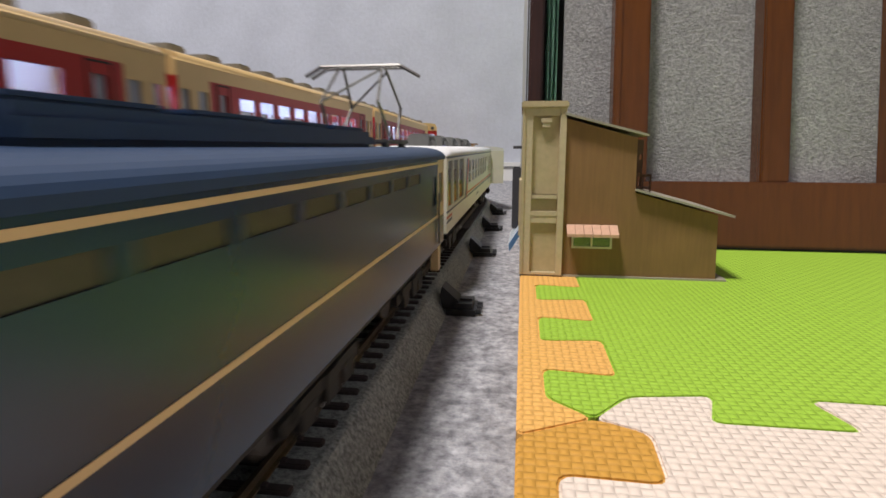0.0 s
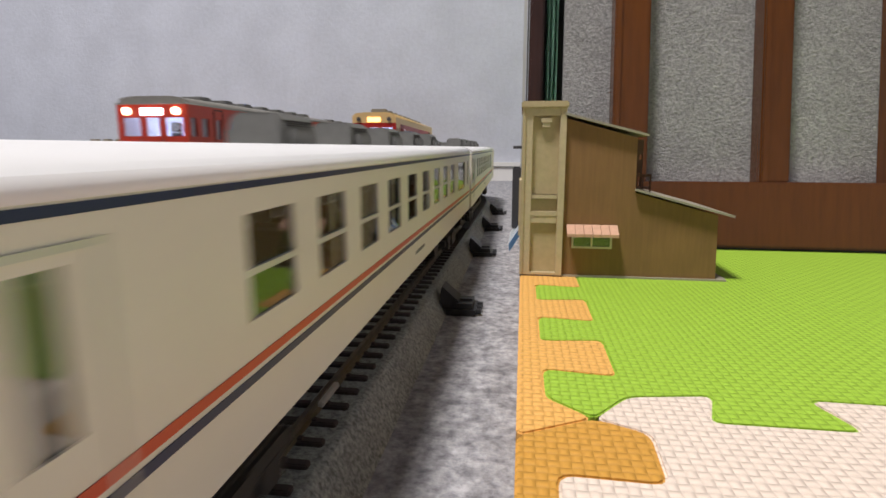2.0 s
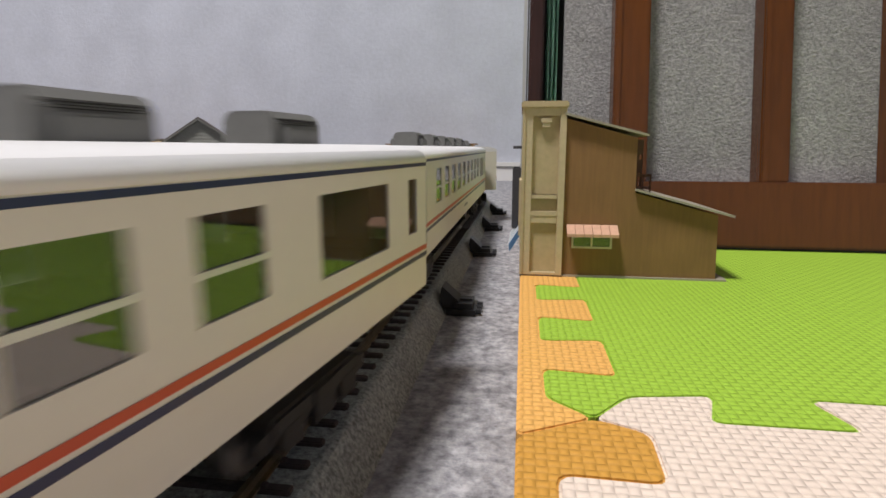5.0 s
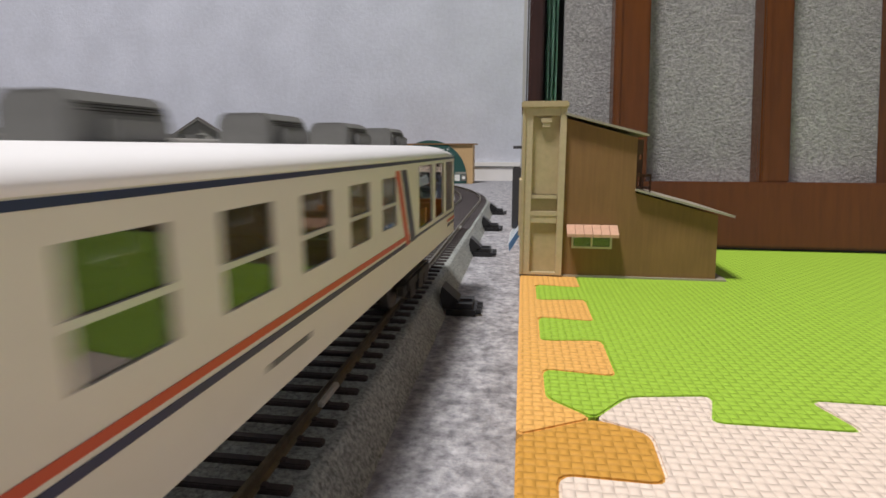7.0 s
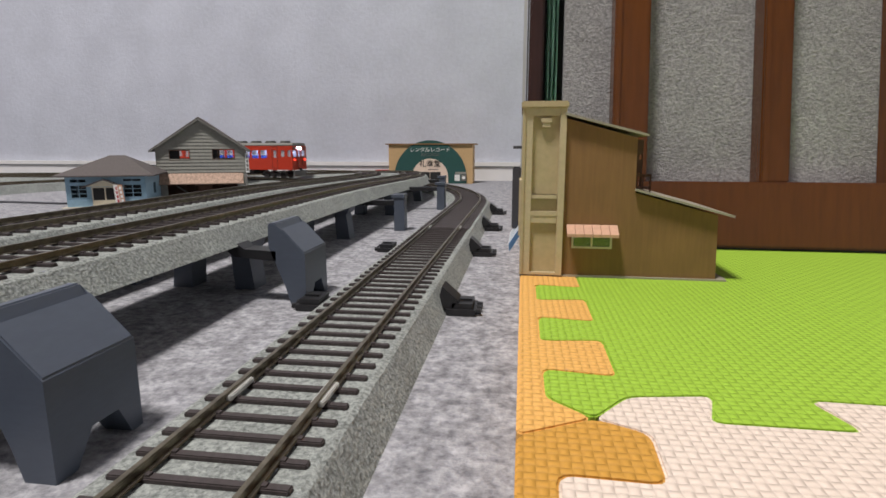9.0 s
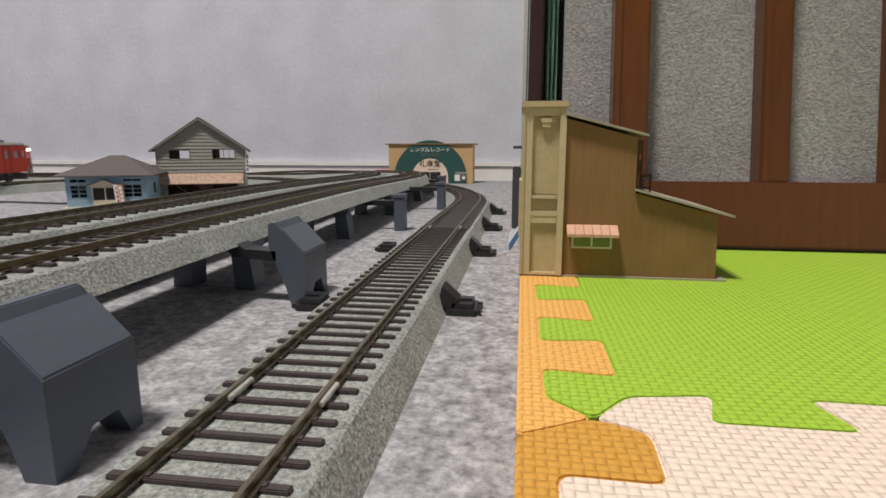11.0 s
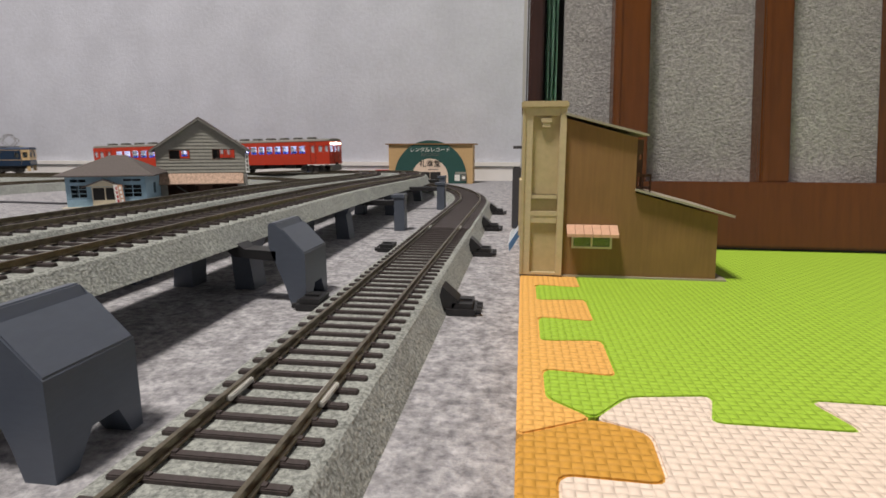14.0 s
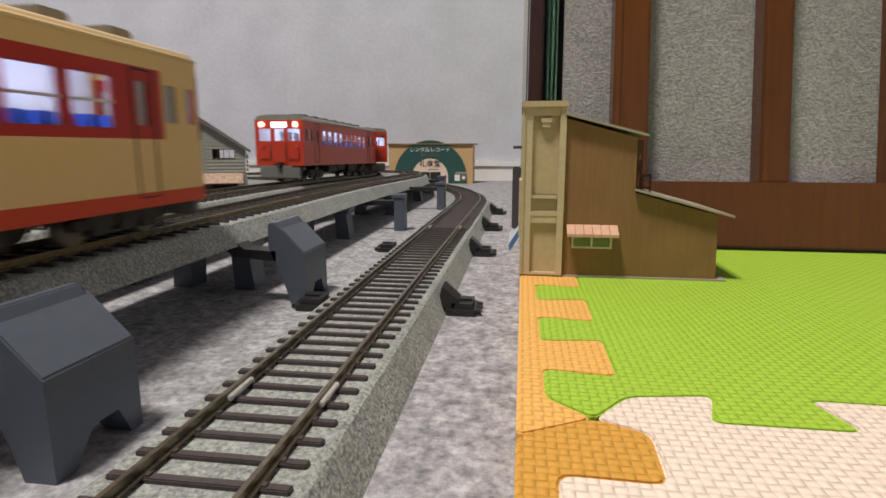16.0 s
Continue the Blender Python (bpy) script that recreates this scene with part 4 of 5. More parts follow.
def coach(kind, units):
    """An ivory coach; kind is 'plain' or 'view' (with a glazed lounge at the front end)."""
    h = 0.1352
    w = COACH_W
    label = "ivory passenger coach with red and navy stripes"
    if kind == "view":
        label = "ivory observation coach with slanted glazed lounge end"
    t = thing("passenger_coach", label, "train car", "ivory passenger coaches")
    zt = 0.0410
    W0, W1 = 0.0268, 0.0376
    wins = []
    if kind == "plain":
        big = [(-h + 0.0222, -h + 0.0482, 0.0258, W1)]
        wins = [(-h + 0.0612 + k * 0.0193, -h + 0.0726 + k * 0.0193, W0, W1) for k in range(9)]
        small = [(h - 0.0095, h - 0.0030, 0.0338, 0.0380), (h - 0.0095, h - 0.0030, 0.0262, 0.0312), (-h + 0.006, -h + 0.0115, 0.0265, W1)]
        door = (h - 0.0245, h - 0.0140, 0.0175, 0.0385)
        mark = h - 0.0118
    else:
        big = [(h - 0.0168, h - 0.0035, 0.0225, 0.0392), (h - 0.0352, h - 0.0205, 0.0225, 0.0392), (h - 0.0575, h - 0.0392, 0.0225, 0.0392)]
        wins = [(-h + 0.0632 + k * 0.0193, -h + 0.0744 + k * 0.0193, W0, W1) for k in range(7)]
        small = [(-h + 0.0460, -h + 0.0550, 0.0345, 0.0378), (-h + 0.0060, -h + 0.0120, 0.0265, W1)]
        door = (-h + 0.0200, -h + 0.0310, 0.0175, 0.0385)
        mark = -h + 0.0400
    bm = bmesh.new()
    front = [(-0.0045, 0.0045, 0.0175, 0.0370)] if kind == "plain" else [(-0.0150, -0.0010, 0.0225, 0.0385), (0.0010, 0.0150, 0.0225, 0.0385)]
    ring_walls(bm, w, -h, h, 0.0136, zt, wins + big + small + [(door[0] + 0.0036, door[1] - 0.0036, 0.0262, 0.0372)], front, [(-0.0045, 0.0045, 0.0175, 0.0370)])
    add_box(bm, -w + 0.0009, w - 0.0009, -h + 0.0009, h - 0.0009, 0.0136, 0.0146)
    part("body", bm, M_COACH, t)
    bm = bmesh.new()
    if kind == "plain":
        add_prism(bm, roof_outline(w + 0.0002, zt, 0.0446), -h, h, "y")
        bmesh.ops.bevel(bm, geom=[e for e in bm.edges if abs(e.verts[0].co.y - e.verts[1].co.y) < 1e-6 and e.verts[0].co.z > zt + 0.002], offset=0.002, segments=3, affect="EDGES")
    else:
        add_prism(bm, roof_outline(w + 0.0002, zt, 0.0446), -h, h - 0.016, "y")
        lo, hi = roof_outline(w + 0.0002, zt, 0.0446), roof_outline(w - 0.001, zt, 0.0414)
        n = len(lo)
        for (y0, a), (y1, b) in (((h - 0.016, lo), (h - 0.006, [(u[0], u[1] * 0.6 + v[1] * 0.4) for u, v in zip(lo, hi)])),
                                 ((h - 0.006, [(u[0], u[1] * 0.6 + v[1] * 0.4) for u, v in zip(lo, hi)]), (h, hi))):
            for k in range(n - 1):
                bm.faces.new([bm.verts.new(p) for p in ((a[k][0], y0, a[k][1]), (a[k + 1][0], y0, a[k + 1][1]), (b[k + 1][0], y1, b[k + 1][1]), (b[k][0], y1, b[k][1]))])
        bm.faces.new([bm.verts.new((u, h, v)) for u, v in hi])
        bmesh.ops.remove_doubles(bm, verts=bm.verts[:], dist=1e-6)
    roof = part("roof", bm, M_COACHROOF, t, "smooth white roof")
    for f in roof.data.polygons:
        f.use_smooth = abs(f.normal.y) < 0.7
    panes(t, w, wins, 0.46, M_ALU)
    panes(t, w, small)
    panes(t, w, big, glass=M_GLASS if kind == "plain" else M_GLASSVIEW)
    stripe("navy_line", t, w, -h, h, 0.0401, 0.0408, M_NAVY)
    y1 = h if kind == "plain" else h - 0.0690
    stripe("red_line", t, w, -h, y1, 0.0220, 0.0230, M_REDSTRIPE)
    stripe("navy_line", t, w, -h, y1 - 0.0004, 0.0205, 0.0214, M_NAVY)
    if kind == "view":
        stripe("navy_line", t, w, h - 0.0690, h, 0.0208, 0.0215, M_NAVY)
        stripe("red_line", t, w, h - 0.0140, h, 0.0187, 0.0196, M_REDSTRIPE)
        stripe("navy_line", t, w, h - 0.0140, h, 0.0172, 0.0181, M_NAVY)
        for sx in (-1, 1):
            for d, wd, mat, nm in ((0.0, 0.0046, M_NAVY, "navy_band"), (-0.0050, 0.0032, M_REDSTRIPE, "red_band")):
                a = h - 0.0725 + d
                part(nm, prism(((a - 0.0035, 0.0388), (a - 0.0035 + wd, 0.0388), (a + 0.0055 + wd, 0.0206), (a + 0.0055, 0.0206)), sx * (w - 0.0002), sx * (w + 0.00013), "x"), mat, t)
        for x in (-0.0150, 0.0010):
            part("end_window", box(x, x + 0.0140, h - 0.0006, h - 0.0003, 0.0225, 0.0385), M_GLASSVIEW, t)
            part("skylight", prism(((h - 0.0056, 0.0431), (h - 0.0056, 0.0436), (h - 0.0004, 0.0419), (h - 0.0004, 0.0413)), x * 0.8, x * 0.8 + 0.0112, "x"), M_GLASS, t, "dark sloped skylight pane")
        bm = bmesh.new()
        add_holed(bm, -0.0160, 0.0160, 0.0217, 0.0393, [(-0.0146, -0.0009, 0.0228, 0.0382), (0.0009, 0.0146, 0.0228, 0.0382)], h + 0.0001, h + 0.0005, "y")
        part("windscreen_frame", bm, M_BLACK, t, "black windscreen surround")
        for z, mat, nm in ((0.0196, M_REDSTRIPE, "red_line"), (0.0181, M_NAVY, "navy_line")):
            part(nm, box(-0.0165, 0.0165, h - 0.0002, h + 0.00012, z - 0.0009, z), mat, t)
        part("lounge_floor", box(-w + 0.001, w - 0.001, h - 0.074, h - 0.001, 0.0150, 0.0158), M_REDSTRIPE, t, "red lounge carpet")
        seats(t, h - 0.072, h - 0.006, 0.0160, 0.0268, material("orange_seat", (0.75, 0.30, 0.06), 0.8, grain=0.1, scale=500), 0.014)
    bm = bmesh.new()
    for sx in (-1, 1):
        add_holed(bm, door[0], door[1], door[2], door[3], [(door[0] + 0.0005, door[1] - 0.0005, door[2] + 0.0005, door[3] - 0.0005)], sx * (w - 0.0002), sx * (w + 0.0002), "x")
        part("door", bm, M_ALU, t, "narrow folding door with grey edges")
        bm = bmesh.new()
    bm.free()
    panes(t, w, [(door[0] + 0.0036, door[1] - 0.0036, 0.0262, 0.0372)])
    stripe("green_mark", t, w, mark - 0.0016, mark + 0.0016, 0.0275, 0.0305, M_DRUMGREEN)
    stripe("car_mark", t, w, -0.006, 0.006, 0.0172, 0.0180, M_AC)
    seats(t, -h + 0.02, (h - 0.05) if kind == "plain" else (h - 0.095), 0.0160, 0.0270, M_SEAT)
    part("ceiling_panel", box(-w + 0.001, w - 0.001, -h + 0.001, h - 0.001, 0.0400, 0.0406), M_AC, t)
    for y in units:
        ac_unit(t, y, 0.0150, 0.0095, 0.0436, 0.0497, M_AC)
    for y in (-0.092, 0.092):
        bogie(t, y)
    underfloor(t, h, 0.0138, [(-0.066, -0.040, 0.0085, 0.0090), (0.025, 0.050, 0.0085, 0.0090)])
    for sy in (-1, 1):
        if kind == "view" and sy == 1:
            continue
        part("gangway", box(-0.0060, 0.0060, sy * h, sy * (h + 0.0022), 0.0160, 0.0390, bevel=0.0004), M_AC, t)
    part("coupler", box(-0.0016, 0.0016, -h - 0.0045, -h, 0.0085, 0.0115), M_UNDER, t)
    return t


def locomotive():
    h, w = 0.1015, 0.0175
    t = thing("electric_locomotive", "deep blue electric locomotive with cream stripes and ends", "locomotive")
    body_end = h - 0.012
    louv = [(-0.062 + k * 0.0158, -0.062 + k * 0.0158 + 0.0130, 0.0346, 0.0372) for k in range(8)]
    cab = [(body_end - 0.0095, body_end - 0.0030, 0.0265, 0.0352), (-body_end + 0.0030, -body_end + 0.0095, 0.0265, 0.0352)]
    bm = bmesh.new()
    ring_walls(bm, w, -body_end, body_end, 0.0125, 0.0405, louv + cab, [], [])
    part("body", bm, M_LOCO, t)
    panes(t, w, louv, glass=M_LOUVRE)
    panes(t, w, cab)
    for sy in (-1, 1):
        a = sy * body_end
        fb = [(-0.0140, -0.0030, 0.0270, 0.0365), (0.0030, 0.0140, 0.0270, 0.0365)]
        bm = bmesh.new()
        y0, y1 = min(a, sy * h), max(a, sy * h)
        sh = [(min(sy * (body_end + 0.002), sy * (h - 0.0025)), max(sy * (body_end + 0.002), sy * (h - 0.0025)), 0.0265, 0.0360)]
        for sx in (-1, 1):
            add_holed(bm, y0, y1, 0.0225, 0.0402, sh, sx * w, sx * (w - 0.0008), "x")
        add_holed(bm, -w + 0.0008, w - 0.0008, 0.0225, 0.0402, fb, sy * h, sy * (h - 0.0008), "y")
        nose = part("cab_end", bm, M_LOCOCREAM, t, "cream painted cab end")
        part("cab_skirt", box(-w, w, y0, y1, 0.0125, 0.0224, bevel=0.0003), M_LOCO, t)
        for hh in fb:
            part("windscreen", box(hh[0], hh[1], min(sy * (h - 0.0006), sy * (h - 0.0003)), max(sy * (h - 0.0006), sy * (h - 0.0003)), hh[2], hh[3]), M_GLASS, nose)
        for sx in (-1, 1):
            part("side_window", box(sx * (w - 0.0006), sx * (w - 0.0003), *sh[0]), M_GLASS, nose)
            bm = bmesh.new()
            add_tube(bm, (sx * (w + 0.0006), a + sy * -0.001, 0.014), (sx * (w + 0.0006), a + sy * -0.001, 0.030), 0.00035, 6)
            part("handrail", bm, M_METAL, t)
            part("step_post", box(sx * 0.014, sx * 0.0165, min(sy * (h - 0.006), sy * (h - 0.001)), max(sy * (h - 0.006), sy * (h - 0.001)), 0.0035, 0.0125), M_LOCOCREAM, t)
        bm = bmesh.new()
        add_tube(bm, (0, sy * h, 0.0395), (0, sy * (h + 0.0012), 0.0395), 0.0030, 14)
        part("headlight", bm, M_METAL, t)
    stripe("cream_line", t, w, -h, h, 0.0222, 0.0230, M_LOCOCREAM)
    stripe("cream_line", t, w, -body_end, body_end, 0.0388, 0.0395, M_LOCOCREAM)
    part("roof", prism(roof_outline(w + 0.0004, 0.0402, 0.0442), -h - 0.001, h + 0.001, "y"), M_LOCOROOF, t, "blue-grey roof")
    part("roof_housing", box(-0.0095, 0.0095, -0.048, 0.048, 0.0435, 0.0475, bevel=0.0012), M_LOCOROOF, t)
    for y in (-0.036, -0.012, 0.012, 0.036):
        part("roof_hatch", box(-0.0075, 0.0075, y - 0.010, y + 0.010, 0.0475, 0.0484, bevel=0.0004), M_LOCOROOF, t)
    part("roof_walkway", box(0.0105, 0.0140, -0.070, 0.070, 0.0432, 0.0440), M_UNDER, t)
    for y in (-0.070, 0.070):
        p = part("pantograph", box(-0.0100, 0.0100, y - 0.012, y + 0.012, 0.0450, 0.0460, bevel=0.0003), M_METAL, t, "raised diamond pantograph")
        for sx in (-1, 1):
            for sy in (-1, 1):
                for name, a, b, r in (("lower_arm", (sx * 0.0085, y + sy * 0.0035, 0.0460), (sx * 0.0075, y + sy * 0.0125, 0.0555), 0.00045),
                                      ("upper_arm", (sx * 0.0075, y + sy * 0.0125, 0.0555), (sx * 0.0060, y + sy * 0.0020, 0.0650), 0.00038),
                                      ("foot", (sx * 0.0085, y + sy * 0.009, 0.0430), (sx * 0.0085, y + sy * 0.009, 0.0450), 0.0011)):
                    bm = bmesh.new()
                    add_tube(bm, a, b, r, 6)
                    part(name, bm, M_METAL, p)
            bm = bmesh.new()
            add_tube(bm, (0.0075, y + sx * 0.0125, 0.0555), (-0.0060, y + sx * 0.0030, 0.0645), 0.0003, 6)
            part("brace", bm, M_METAL, p)
        bm = bmesh.new()
        for d in (-0.0022, 0.0022):
            add_tube(bm, (-0.0110, y + d, 0.0655), (0.0110, y + d, 0.0655), 0.0005, 6)
            for sx in (-1, 1):
                add_tube(bm, (sx * 0.0110, y + d, 0.0655), (sx * 0.0155, y + d, 0.0630), 0.0005, 6)
        part("contact_shoe", bm, M_METAL, p)
        for d in (-0.017, 0.017):
            bm = bmesh.new()
            add_tube(bm, (0.004, y + d, 0.0425), (0.004, y + d, 0.0470), 0.0018, 10)
            part("insulator", bm, M_CREAMTRIM, t)
    part("roof_pole", (lambda q: (add_tube(q, (0.009, -h + 0.008, 0.042), (0.009, -h + 0.008, 0.0485), 0.0008, 8), q)[1])(bmesh.new()), M_METAL, t)
    for y in (-0.066, 0.0, 0.066):
        bogie(t, y, 0.0062)
    part("underframe", box(-0.0145, 0.0145, -0.095, 0.095, 0.0080, 0.0126, bevel=0.0006), M_UNDER, t)
    part("floor_plate", box(-w + 0.001, w - 0.001, -body_end + 0.001, body_end - 0.001, 0.0126, 0.0136), M_UNDER, t)
    for k in range(5):
        part("underfloor_pipe", box(0.0140, 0.0160, -0.05 + k * 0.022, -0.043 + k * 0.022, 0.0065, 0.0120, bevel=0.0003), M_UNDER, t)
    part("coupler", box(-0.0016, 0.0016, -h - 0.0045, -h, 0.0085, 0.0115), M_UNDER, t)
    return t


def railcar(name, label, group, half, lower, band, upper, roofmat, z, lights, seat_mat, skirt=None, pitch=0.0132, plain_end=0.0):
    """A lit diesel railcar. z: skirt foot, band foot, band top, eave, roof top, window foot, window top."""
    w, h = 0.0176, half
    z0, zb0, zb1, ze, zt, w0, w1 = z
    t = thing(name, label, "train car", group)
    door = (h - 0.030, h - 0.0215)
    door2 = (-h + 0.0215, -h + 0.030)
    n = int((2 * h - 0.070) / pitch)
    first = -n * pitch / 2
    wins = [(first + k * pitch + 0.0016, first + (k + 1) * pitch - 0.0016, w0, w1) for k in range(n)]
    small = [(h - 0.0165, h - 0.0110, w0 + 0.002, w1), (-h + 0.0110, -h + 0.0165, w0 + 0.002, w1), (h - 0.0065, h - 0.0020, w0 + 0.002, w1), (-h + 0.0020, -h + 0.0065, w0 + 0.002, w1),
             (door[0] + 0.002, door[1] - 0.002, w0 + 0.001, w1), (door2[0] + 0.002, door2[1] - 0.002, w0 + 0.001, w1)]
    ends = [(-0.0150, -0.0062, w0 + 0.002, w1), (0.0062, 0.0150, w0 + 0.002, w1), (-0.0034, 0.0034, w0 + 0.002, w1)]
    bm = bmesh.new()
    ring_walls(bm, w, -h, h, z0, zb0, [], [], [])
    add_box(bm, -w + 0.0009, w - 0.0009, -h + 0.0009, h - 0.0009, z0 + 0.001, z0 + 0.002)
    part("lower_body", bm, lower, t)
    bm = bmesh.new()
    inner = h - plain_end
    ring_walls(bm, w, -inner, inner, zb0, zb1, [q for q in wins + small if abs(q[0] + q[1]) / 2 < inner], ends, ends)
    if plain_end:
        bmesh.ops.delete(bm, geom=[f for f in bm.faces if abs(f.calc_center_median().x) < w - 0.0009], context="FACES")
    part("window_band", bm, band, t)
    if plain_end:
        for sy in (-1, 1):
            bm = bmesh.new()
            a, b = sorted((sy * inner, sy * (h - 0.0008)))
            for sx in (-1, 1):
                add_holed(bm, a, b, zb0, zb1, [q for q in small if a < q[0] < b], sx * w, sx * (w - 0.0008), "x")
                part("end_wall", bm, upper, t)
                bm = bmesh.new()
            add_holed(bm, -w, w, zb0, zb1, ends, sy * h, sy * (h - 0.0008), "y")
            part("front_band", bm, band, t)
    bm = bmesh.new()
    ring_walls(bm, w, -h, h, zb1, ze, [], [], [])
    part("upper_body", bm, upper, t)
    bm = bmesh.new()
    add_prism(bm, roof_outline(w + 0.0002, ze, zt), -h, h, "y")
    bmesh.ops.bevel(bm, geom=[e for e in bm.edges if abs(e.verts[0].co.y - e.verts[1].co.y) < 1e-6 and e.verts[0].co.z > ze + 0.0012], offset=0.0016, segments=3, affect="EDGES")
    roof = part("roof", bm, roofmat, t)
    for f in roof.data.polygons:
        f.use_smooth = abs(f.normal.y) < 0.6
    panes(t, w, wins, 0.5, M_ALU, M_GLASSLIT)
    panes(t, w, small, glass=M_GLASSLIT)
    for sy in (-1, 1):
        for e in ends:
            p = part("end_window", box(e[0], e[1], min(sy * (h - 0.0006), sy * (h - 0.0003)), max(sy * (h - 0.0006), sy * (h - 0.0003)), e[2], e[3]), M_GLASSLIT, t)
            p.visible_shadow = False
    if skirt:
        for sx in (-1, 1):
            part("skirt_stripe", box(sx * (w - 0.0003), sx * (w + 0.00015), -h, h, z0 - 0.0006, z0 + 0.0034), skirt, t)
        for sy in (-1, 1):
            part("skirt_stripe", box(-w, w, min(sy * (h - 0.0003), sy * (h + 0.00015)), max(sy * (h - 0.0003), sy * (h + 0.00015)), z0 - 0.0006, z0 + 0.0034), skirt, t)
    for sx in (-1, 1):
        bm = bmesh.new()
        add_holed(bm, -h + 0.003, h - 0.003, z0 + 0.003, ze - 0.0004, wins, sx * (w - 0.0010), sx * (w - 0.0014), "x")
        part("inner_lining", bm, M_LINING, t)
    # Ceiling made to glow in place of light falling on it.
    part("lit_ceiling", box(-w + 0.0012, w - 0.0012, -h + 0.004, h - 0.004, ze - 0.0010, ze - 0.0004), M_LITCEIL, t, "glowing white ceiling")
    part("light_strip", box(-0.0022, 0.0022, -h + 0.02, h - 0.02, ze - 0.0022, ze - 0.0011), M_LIT, t, "bright white light strip")
    seats(t, -h + 0.034, h - 0.034, z0 + 0.002, w0 + 0.0030, seat_mat, 0.0066)
    part("inner_floor", box(-w + 0.001, w - 0.001, -h + 0.001, h - 0.001, zb0 - 0.004, zb0 - 0.0034), M_HOUSEDK, t)
    # doors
    for d in (door, door2):
        for sx in (-1, 1):
            bm = bmesh.new()
            add_holed(bm, d[0], d[1], z0 + 0.002, zb1 - 0.0005, [(d[0] + 0.0005, d[1] - 0.0005, z0 + 0.0024, zb1 - 0.001)], sx * (w - 0.0002), sx * (w + 0.0002), "x")
            part("door", bm, M_UNDER, t, "narrow sliding door edges")
    # ends: gangway plate, lamps, signs, coupler, plough
    for sy in (-1, 1):
        y = sy * h
        def end(name, x0, x1, d0, d1, za, zc, mat, bev=0.0):
            return part(name, box(x0, x1, min(y + sy * d0, y + sy * d1), max(y + sy * d0, y + sy * d1), za, zc, bevel=bev), mat, t)
        end("gangway_door", -0.0048, 0.0048, -0.0001, 0.0010, z0 + 0.002, w0 + 0.0015, lower, 0.0003)
        end("end_panel", -0.0148, -0.0066, -0.0001, 0.0008, w0 - 0.0105, w0 - 0.0035, lower, 0.0004)
        end("end_panel", 0.0066, 0.0148, -0.0001, 0.0008, w0 - 0.0105, w0 - 0.0035, lower, 0.0004)
        end("plough", -0.0150, 0.0150, -0.0015, 0.0010, 0.0030, z0 - 0.0010, M_AC, 0.0006)
        end("coupler", -0.0016, 0.0016, 0.0, 0.0030, z0 - 0.0010, z0 + 0.0020, M_UNDER, 0.0003)
        bm = bmesh.new()
        for sx in (-1, 1):
            add_tube(bm, (sx * 0.0056, y + sy * 0.0013, z0 + 0.004), (sx * 0.0056, y + sy * 0.0013, w0 + 0.001), 0.00025, 6)
        part("handrail", bm, M_METAL, t)
        lit = lights.get(sy)
        sign = {"head": M_SIGN, "tail": M_SIGN, "amber": M_SIGNORANGE}.get(lit, M_CREAMTRIM)
        end("head_sign", -0.0052, 0.0052, -0.0003, 0.0007, zb1 + 0.0006 if zb1 < ze - 0.001 else w1 + 0.0010, (zb1 if zb1 < ze - 0.001 else w1) + 0.0042, sign, 0.0002)
        for sx in (-1, 1):
            zc = (zb1 if zb1 < ze - 0.001 else w1) + 0.0028
            bm = bmesh.new()
            add_tube(bm, (sx * 0.0122, y - sy * 0.0002, zc), (sx * 0.0122, y + sy * 0.0012, zc), 0.0017, 14)
            part("headlight", bm, M_HEAD if lit == "head" else M_METAL, t)
            bm = bmesh.new()
            add_tube(bm, (sx * 0.0125, y - sy * 0.0002, w0 - 0.0018), (sx * 0.0125, y + sy * 0.0012, w0 - 0.0018), 0.0012, 12)
            part("tail_light", bm, M_TAIL if lit == "tail" else M_REDCARD, t)
    k = 0
    y = -h + 0.020
    while y < h - 0.015:
        part("roof_vent", box(-0.0062, 0.0062, y - 0.0048, y + 0.0048, zt - 0.0008, zt + (0.0038 if skirt else 0.0026), bevel=0.0008), M_VENT if skirt else M_AC, t)
        y += 0.0225
    for y in (-h + 0.032, h - 0.032):
        bogie(t, y)
    underfloor(t, h, z0 + 0.001, [(-0.036, -0.012, 0.0150, z0 - 0.006), (-0.006, 0.016, 0.0140, z0 - 0.005), (0.022, 0.040, 0.0155, z0 - 0.0055)])
    return t


HOME = pose(0, 0, 0)
loco = locomotive()
plain = coach("plain", (-0.105, -0.066, -0.029, 0.008, 0.046))
view = coach("view", (-0.076, -0.035, 0.006, 0.047, 0.087))
rear_view = coach("view", (-0.050, -0.010, 0.030, 0.068, 0.106))
# (thing, pitch, turned round)
WHITE = [(loco, 0.2085, False), (view, 0.283, False)]
WHITE += [(plain if k == 0 else copy_thing(plain, HOME), 0.275, False) for k in range(4)]
WHITE += [(rear_view, 0.275, True)]

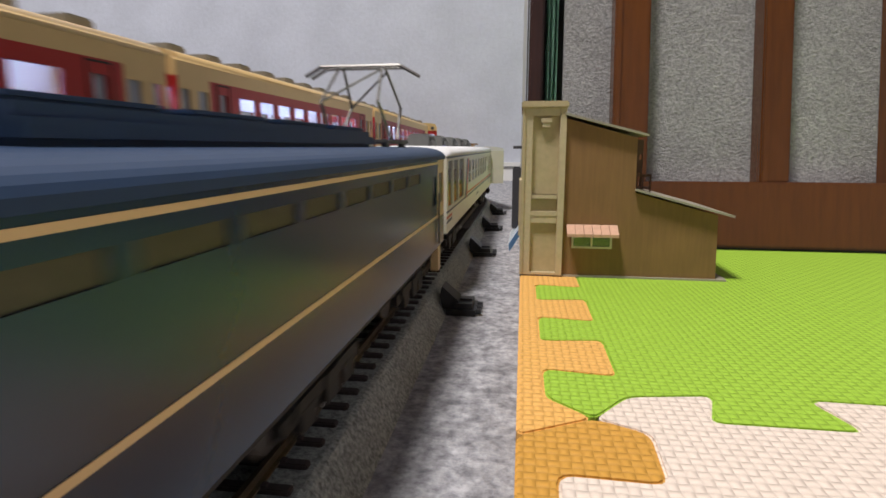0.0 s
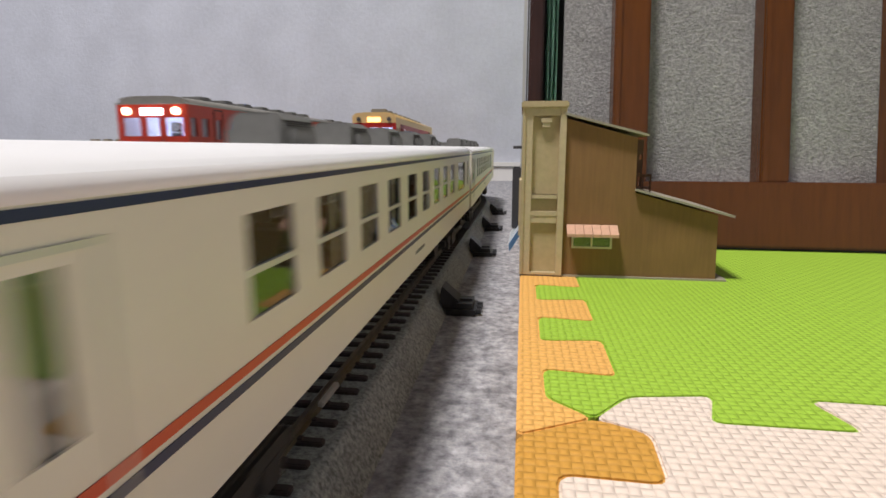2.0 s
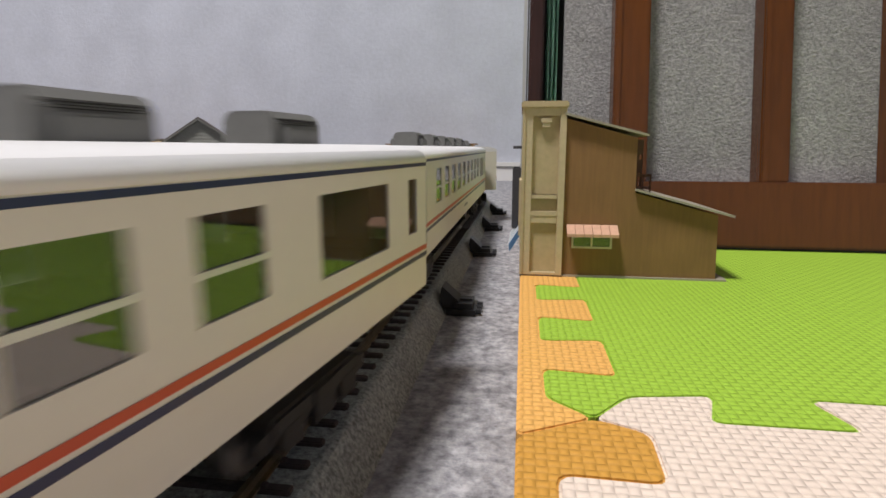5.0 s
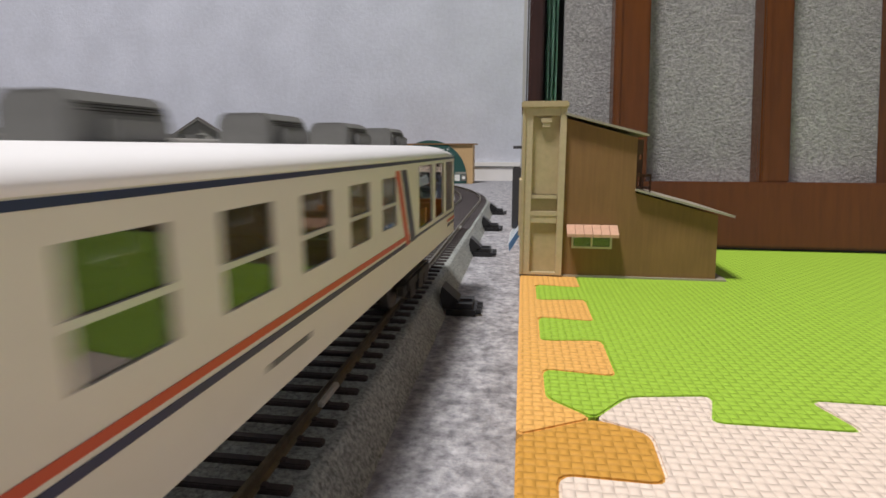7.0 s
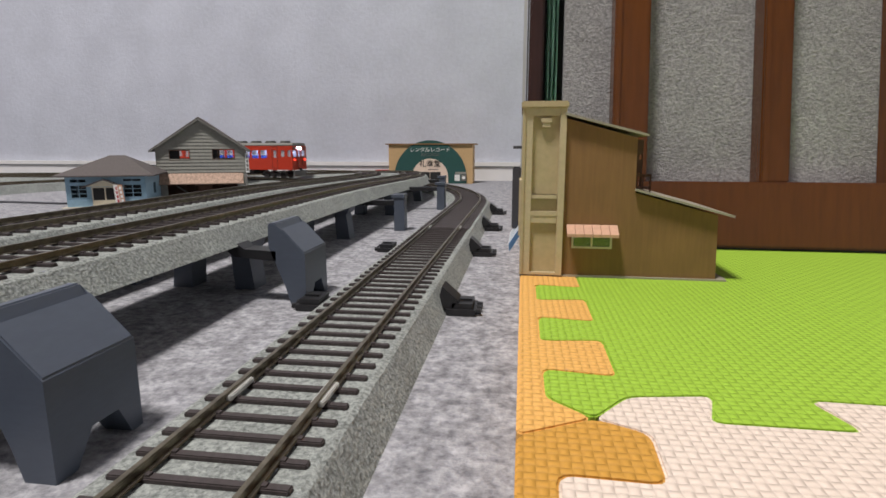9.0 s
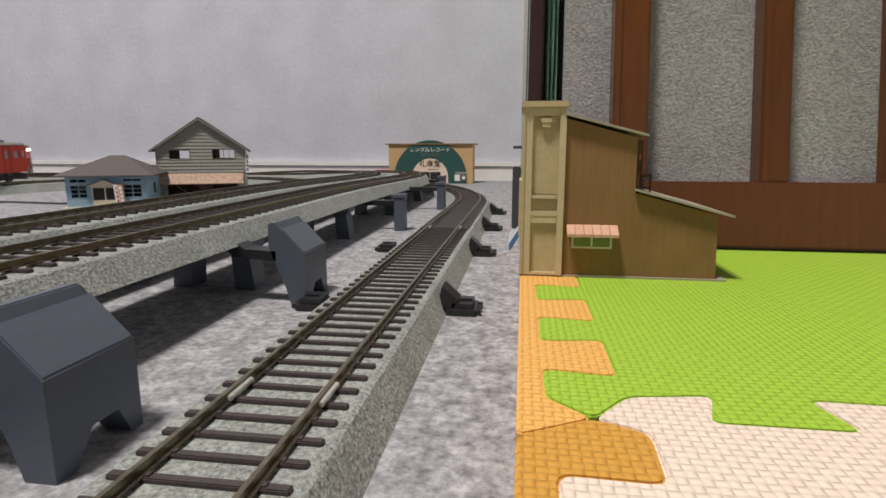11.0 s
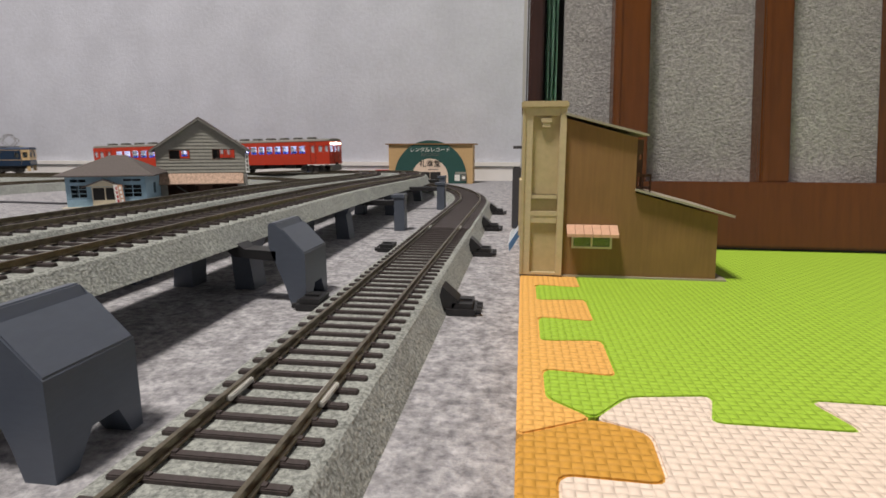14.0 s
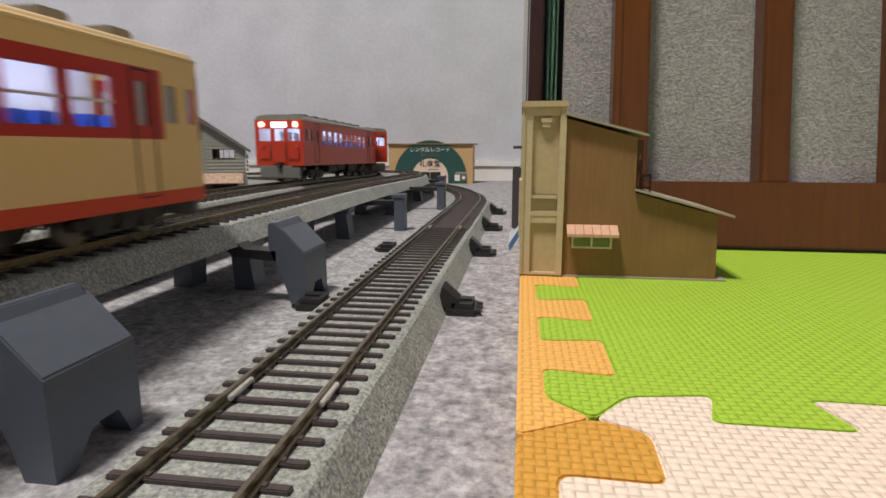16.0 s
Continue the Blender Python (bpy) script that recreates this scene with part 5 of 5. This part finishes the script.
ZC = (0.0085, 0.0262, 0.0448, 0.0490, 0.0530, 0.0288, 0.0412)
ZR = (0.0118, 0.0240, 0.0425, 0.0430, 0.0468, 0.0268, 0.0372)
cream_end = railcar("diesel_railcar", "cream and red diesel railcar with lit windows", "cream and red railcars", 0.108, M_DMUCREAM, M_REDBAND, M_DMUCREAM, M_DMUCREAM, ZC,
                    {-1: "amber"}, M_SEATBLUE, skirt=M_RED, pitch=0.0162, plain_end=0.0175)
cream_mid = railcar("diesel_railcar", "cream and red diesel railcar with lit windows", "cream and red railcars", 0.108, M_DMUCREAM, M_REDBAND, M_DMUCREAM, M_DMUCREAM, ZC,
                    {}, M_SEATBLUE, skirt=M_RED, pitch=0.0162, plain_end=0.0175)
CREAM = [(cream_mid, 0.2205, False)] + [(copy_thing(cream_mid, HOME), 0.2205, False) for k in range(2)] + [(cream_end, 0.2205, False)]
red_head = railcar("red_railcar", "vermilion red diesel railcar with lit headlights", "vermilion railcars", 0.0955, M_RED, M_RED, M_RED, M_DMUROOF, ZR, {1: "head"}, M_SEATBLUE)
red_tail = railcar("red_railcar", "vermilion red diesel railcar with lit windows", "vermilion railcars", 0.0955, M_RED, M_RED, M_RED, M_DMUROOF, ZR, {-1: "tail"}, M_SEATBLUE)
REDT = [(red_head, 0.195, False), (red_tail, 0.195, False)]
inner_tail = copy_thing(red_tail, HOME)
INNER = [(inner_tail, 0.195, False)]


def smooth_table(table):
    """s against t through the rows of a table, gliding."""
    ts, ss = [r[0] for r in table], [r[1] for r in table]
    n = len(ts)
    m = [(ss[1] - ss[0]) / (ts[1] - ts[0])] + [0] * (n - 2) + [(ss[-1] - ss[-2]) / (ts[-1] - ts[-2])]
    for i in range(1, n - 1):
        a, b = (ss[i] - ss[i - 1]) / (ts[i] - ts[i - 1]), (ss[i + 1] - ss[i]) / (ts[i + 1] - ts[i])
        m[i] = 2 * a * b / (a + b) if a * b > 0 else 0
    def value(t):
        i = max(0, min(n - 2, sum(1 for v in ts if v <= t) - 1))
        d = ts[i + 1] - ts[i]
        u = (t - ts[i]) / d
        return ((2 * u ** 3 - 3 * u ** 2 + 1) * ss[i] + (u ** 3 - 2 * u ** 2 + u) * d * m[i] + (3 * u * u - 2 * u ** 3) * ss[i + 1] + (u ** 3 - u * u) * d * m[i + 1])
    return value


def consist(oval, cars, table, ahead, step=0.2):
    """Run a train along a line: the table gives its front's place s at times; ahead is +1 when s grows."""
    front = smooth_table(table)
    back = 0.0
    for ob, pitch, turned in cars:
        rows = []
        for i in range(int(16 / step) + 1):
            t = i * step
            s = front(t) - ahead * (back + pitch / 2)
            a, b = oval.at(s - ahead * pitch * 0.34), oval.at(s + ahead * pitch * 0.34)
            d = (b - a).normalized()
            q = Matrix.Rotation(math.atan2(d.y, d.x) - math.pi / 2, 4, "Z") @ Matrix.Rotation(math.asin(d.z), 4, "X")
            if turned:
                q = q @ Matrix.Rotation(math.pi, 4, "Z")
            rows.append((t, Matrix.Translation((a + b) / 2) @ q))
        walk(ob, rows)
        back += pitch


def motions():
    consist(T1, WHITE, [(0.0, -0.021), (0.5, -0.129), (1.0, -0.234), (1.5, -0.361), (2.0, -0.487), (4.0, -0.957), (8.0, -1.897), (8.5, -2.014), (9.0, -2.135), (14.3, 1.44 - T1.total), (15.4, 1.292 - T1.total), (16.0, 1.205 - T1.total)], -1)
    f = 4 * 0.2205 - 0.068
    consist(T2, CREAM, [(0.0, f), (1.5, f + 0.375), (2.5, f + 0.62), (6.0, f + 1.30), (13.5, T2.total - 0.42), (15.0, T2.total - 0.085), (16.0, T2.total + 0.167)], 1)
    L = T3.total
    consist(T3, REDT, [(0.0, 0.70), (1.5, 0.357), (2.1, 0.212), (3.0, 0.0), (4.2, -0.28), (11.3, 1.224 - L), (13.2, 0.897 - L), (13.6, 0.839 - L), (14.0, 0.779 - L),
                       (14.4, 0.716 - L), (14.8, 0.645 - L), (15.2, 0.565 - L), (15.6, 0.474 - L), (16.0, 0.370 - L)], -1)
    consist(T4, INNER, [(0.0, -1.3), (6.3, 0.145), (7.5, 0.575), (7.7, 0.630), (7.9, 0.680), (8.1, 0.722), (8.3, 0.762), (8.5, 0.806), (8.7, 0.855), (8.9, 0.898),
                        (9.2, 0.958), (11.3, 1.345), (16.0, 1.995)], 1)


motions()
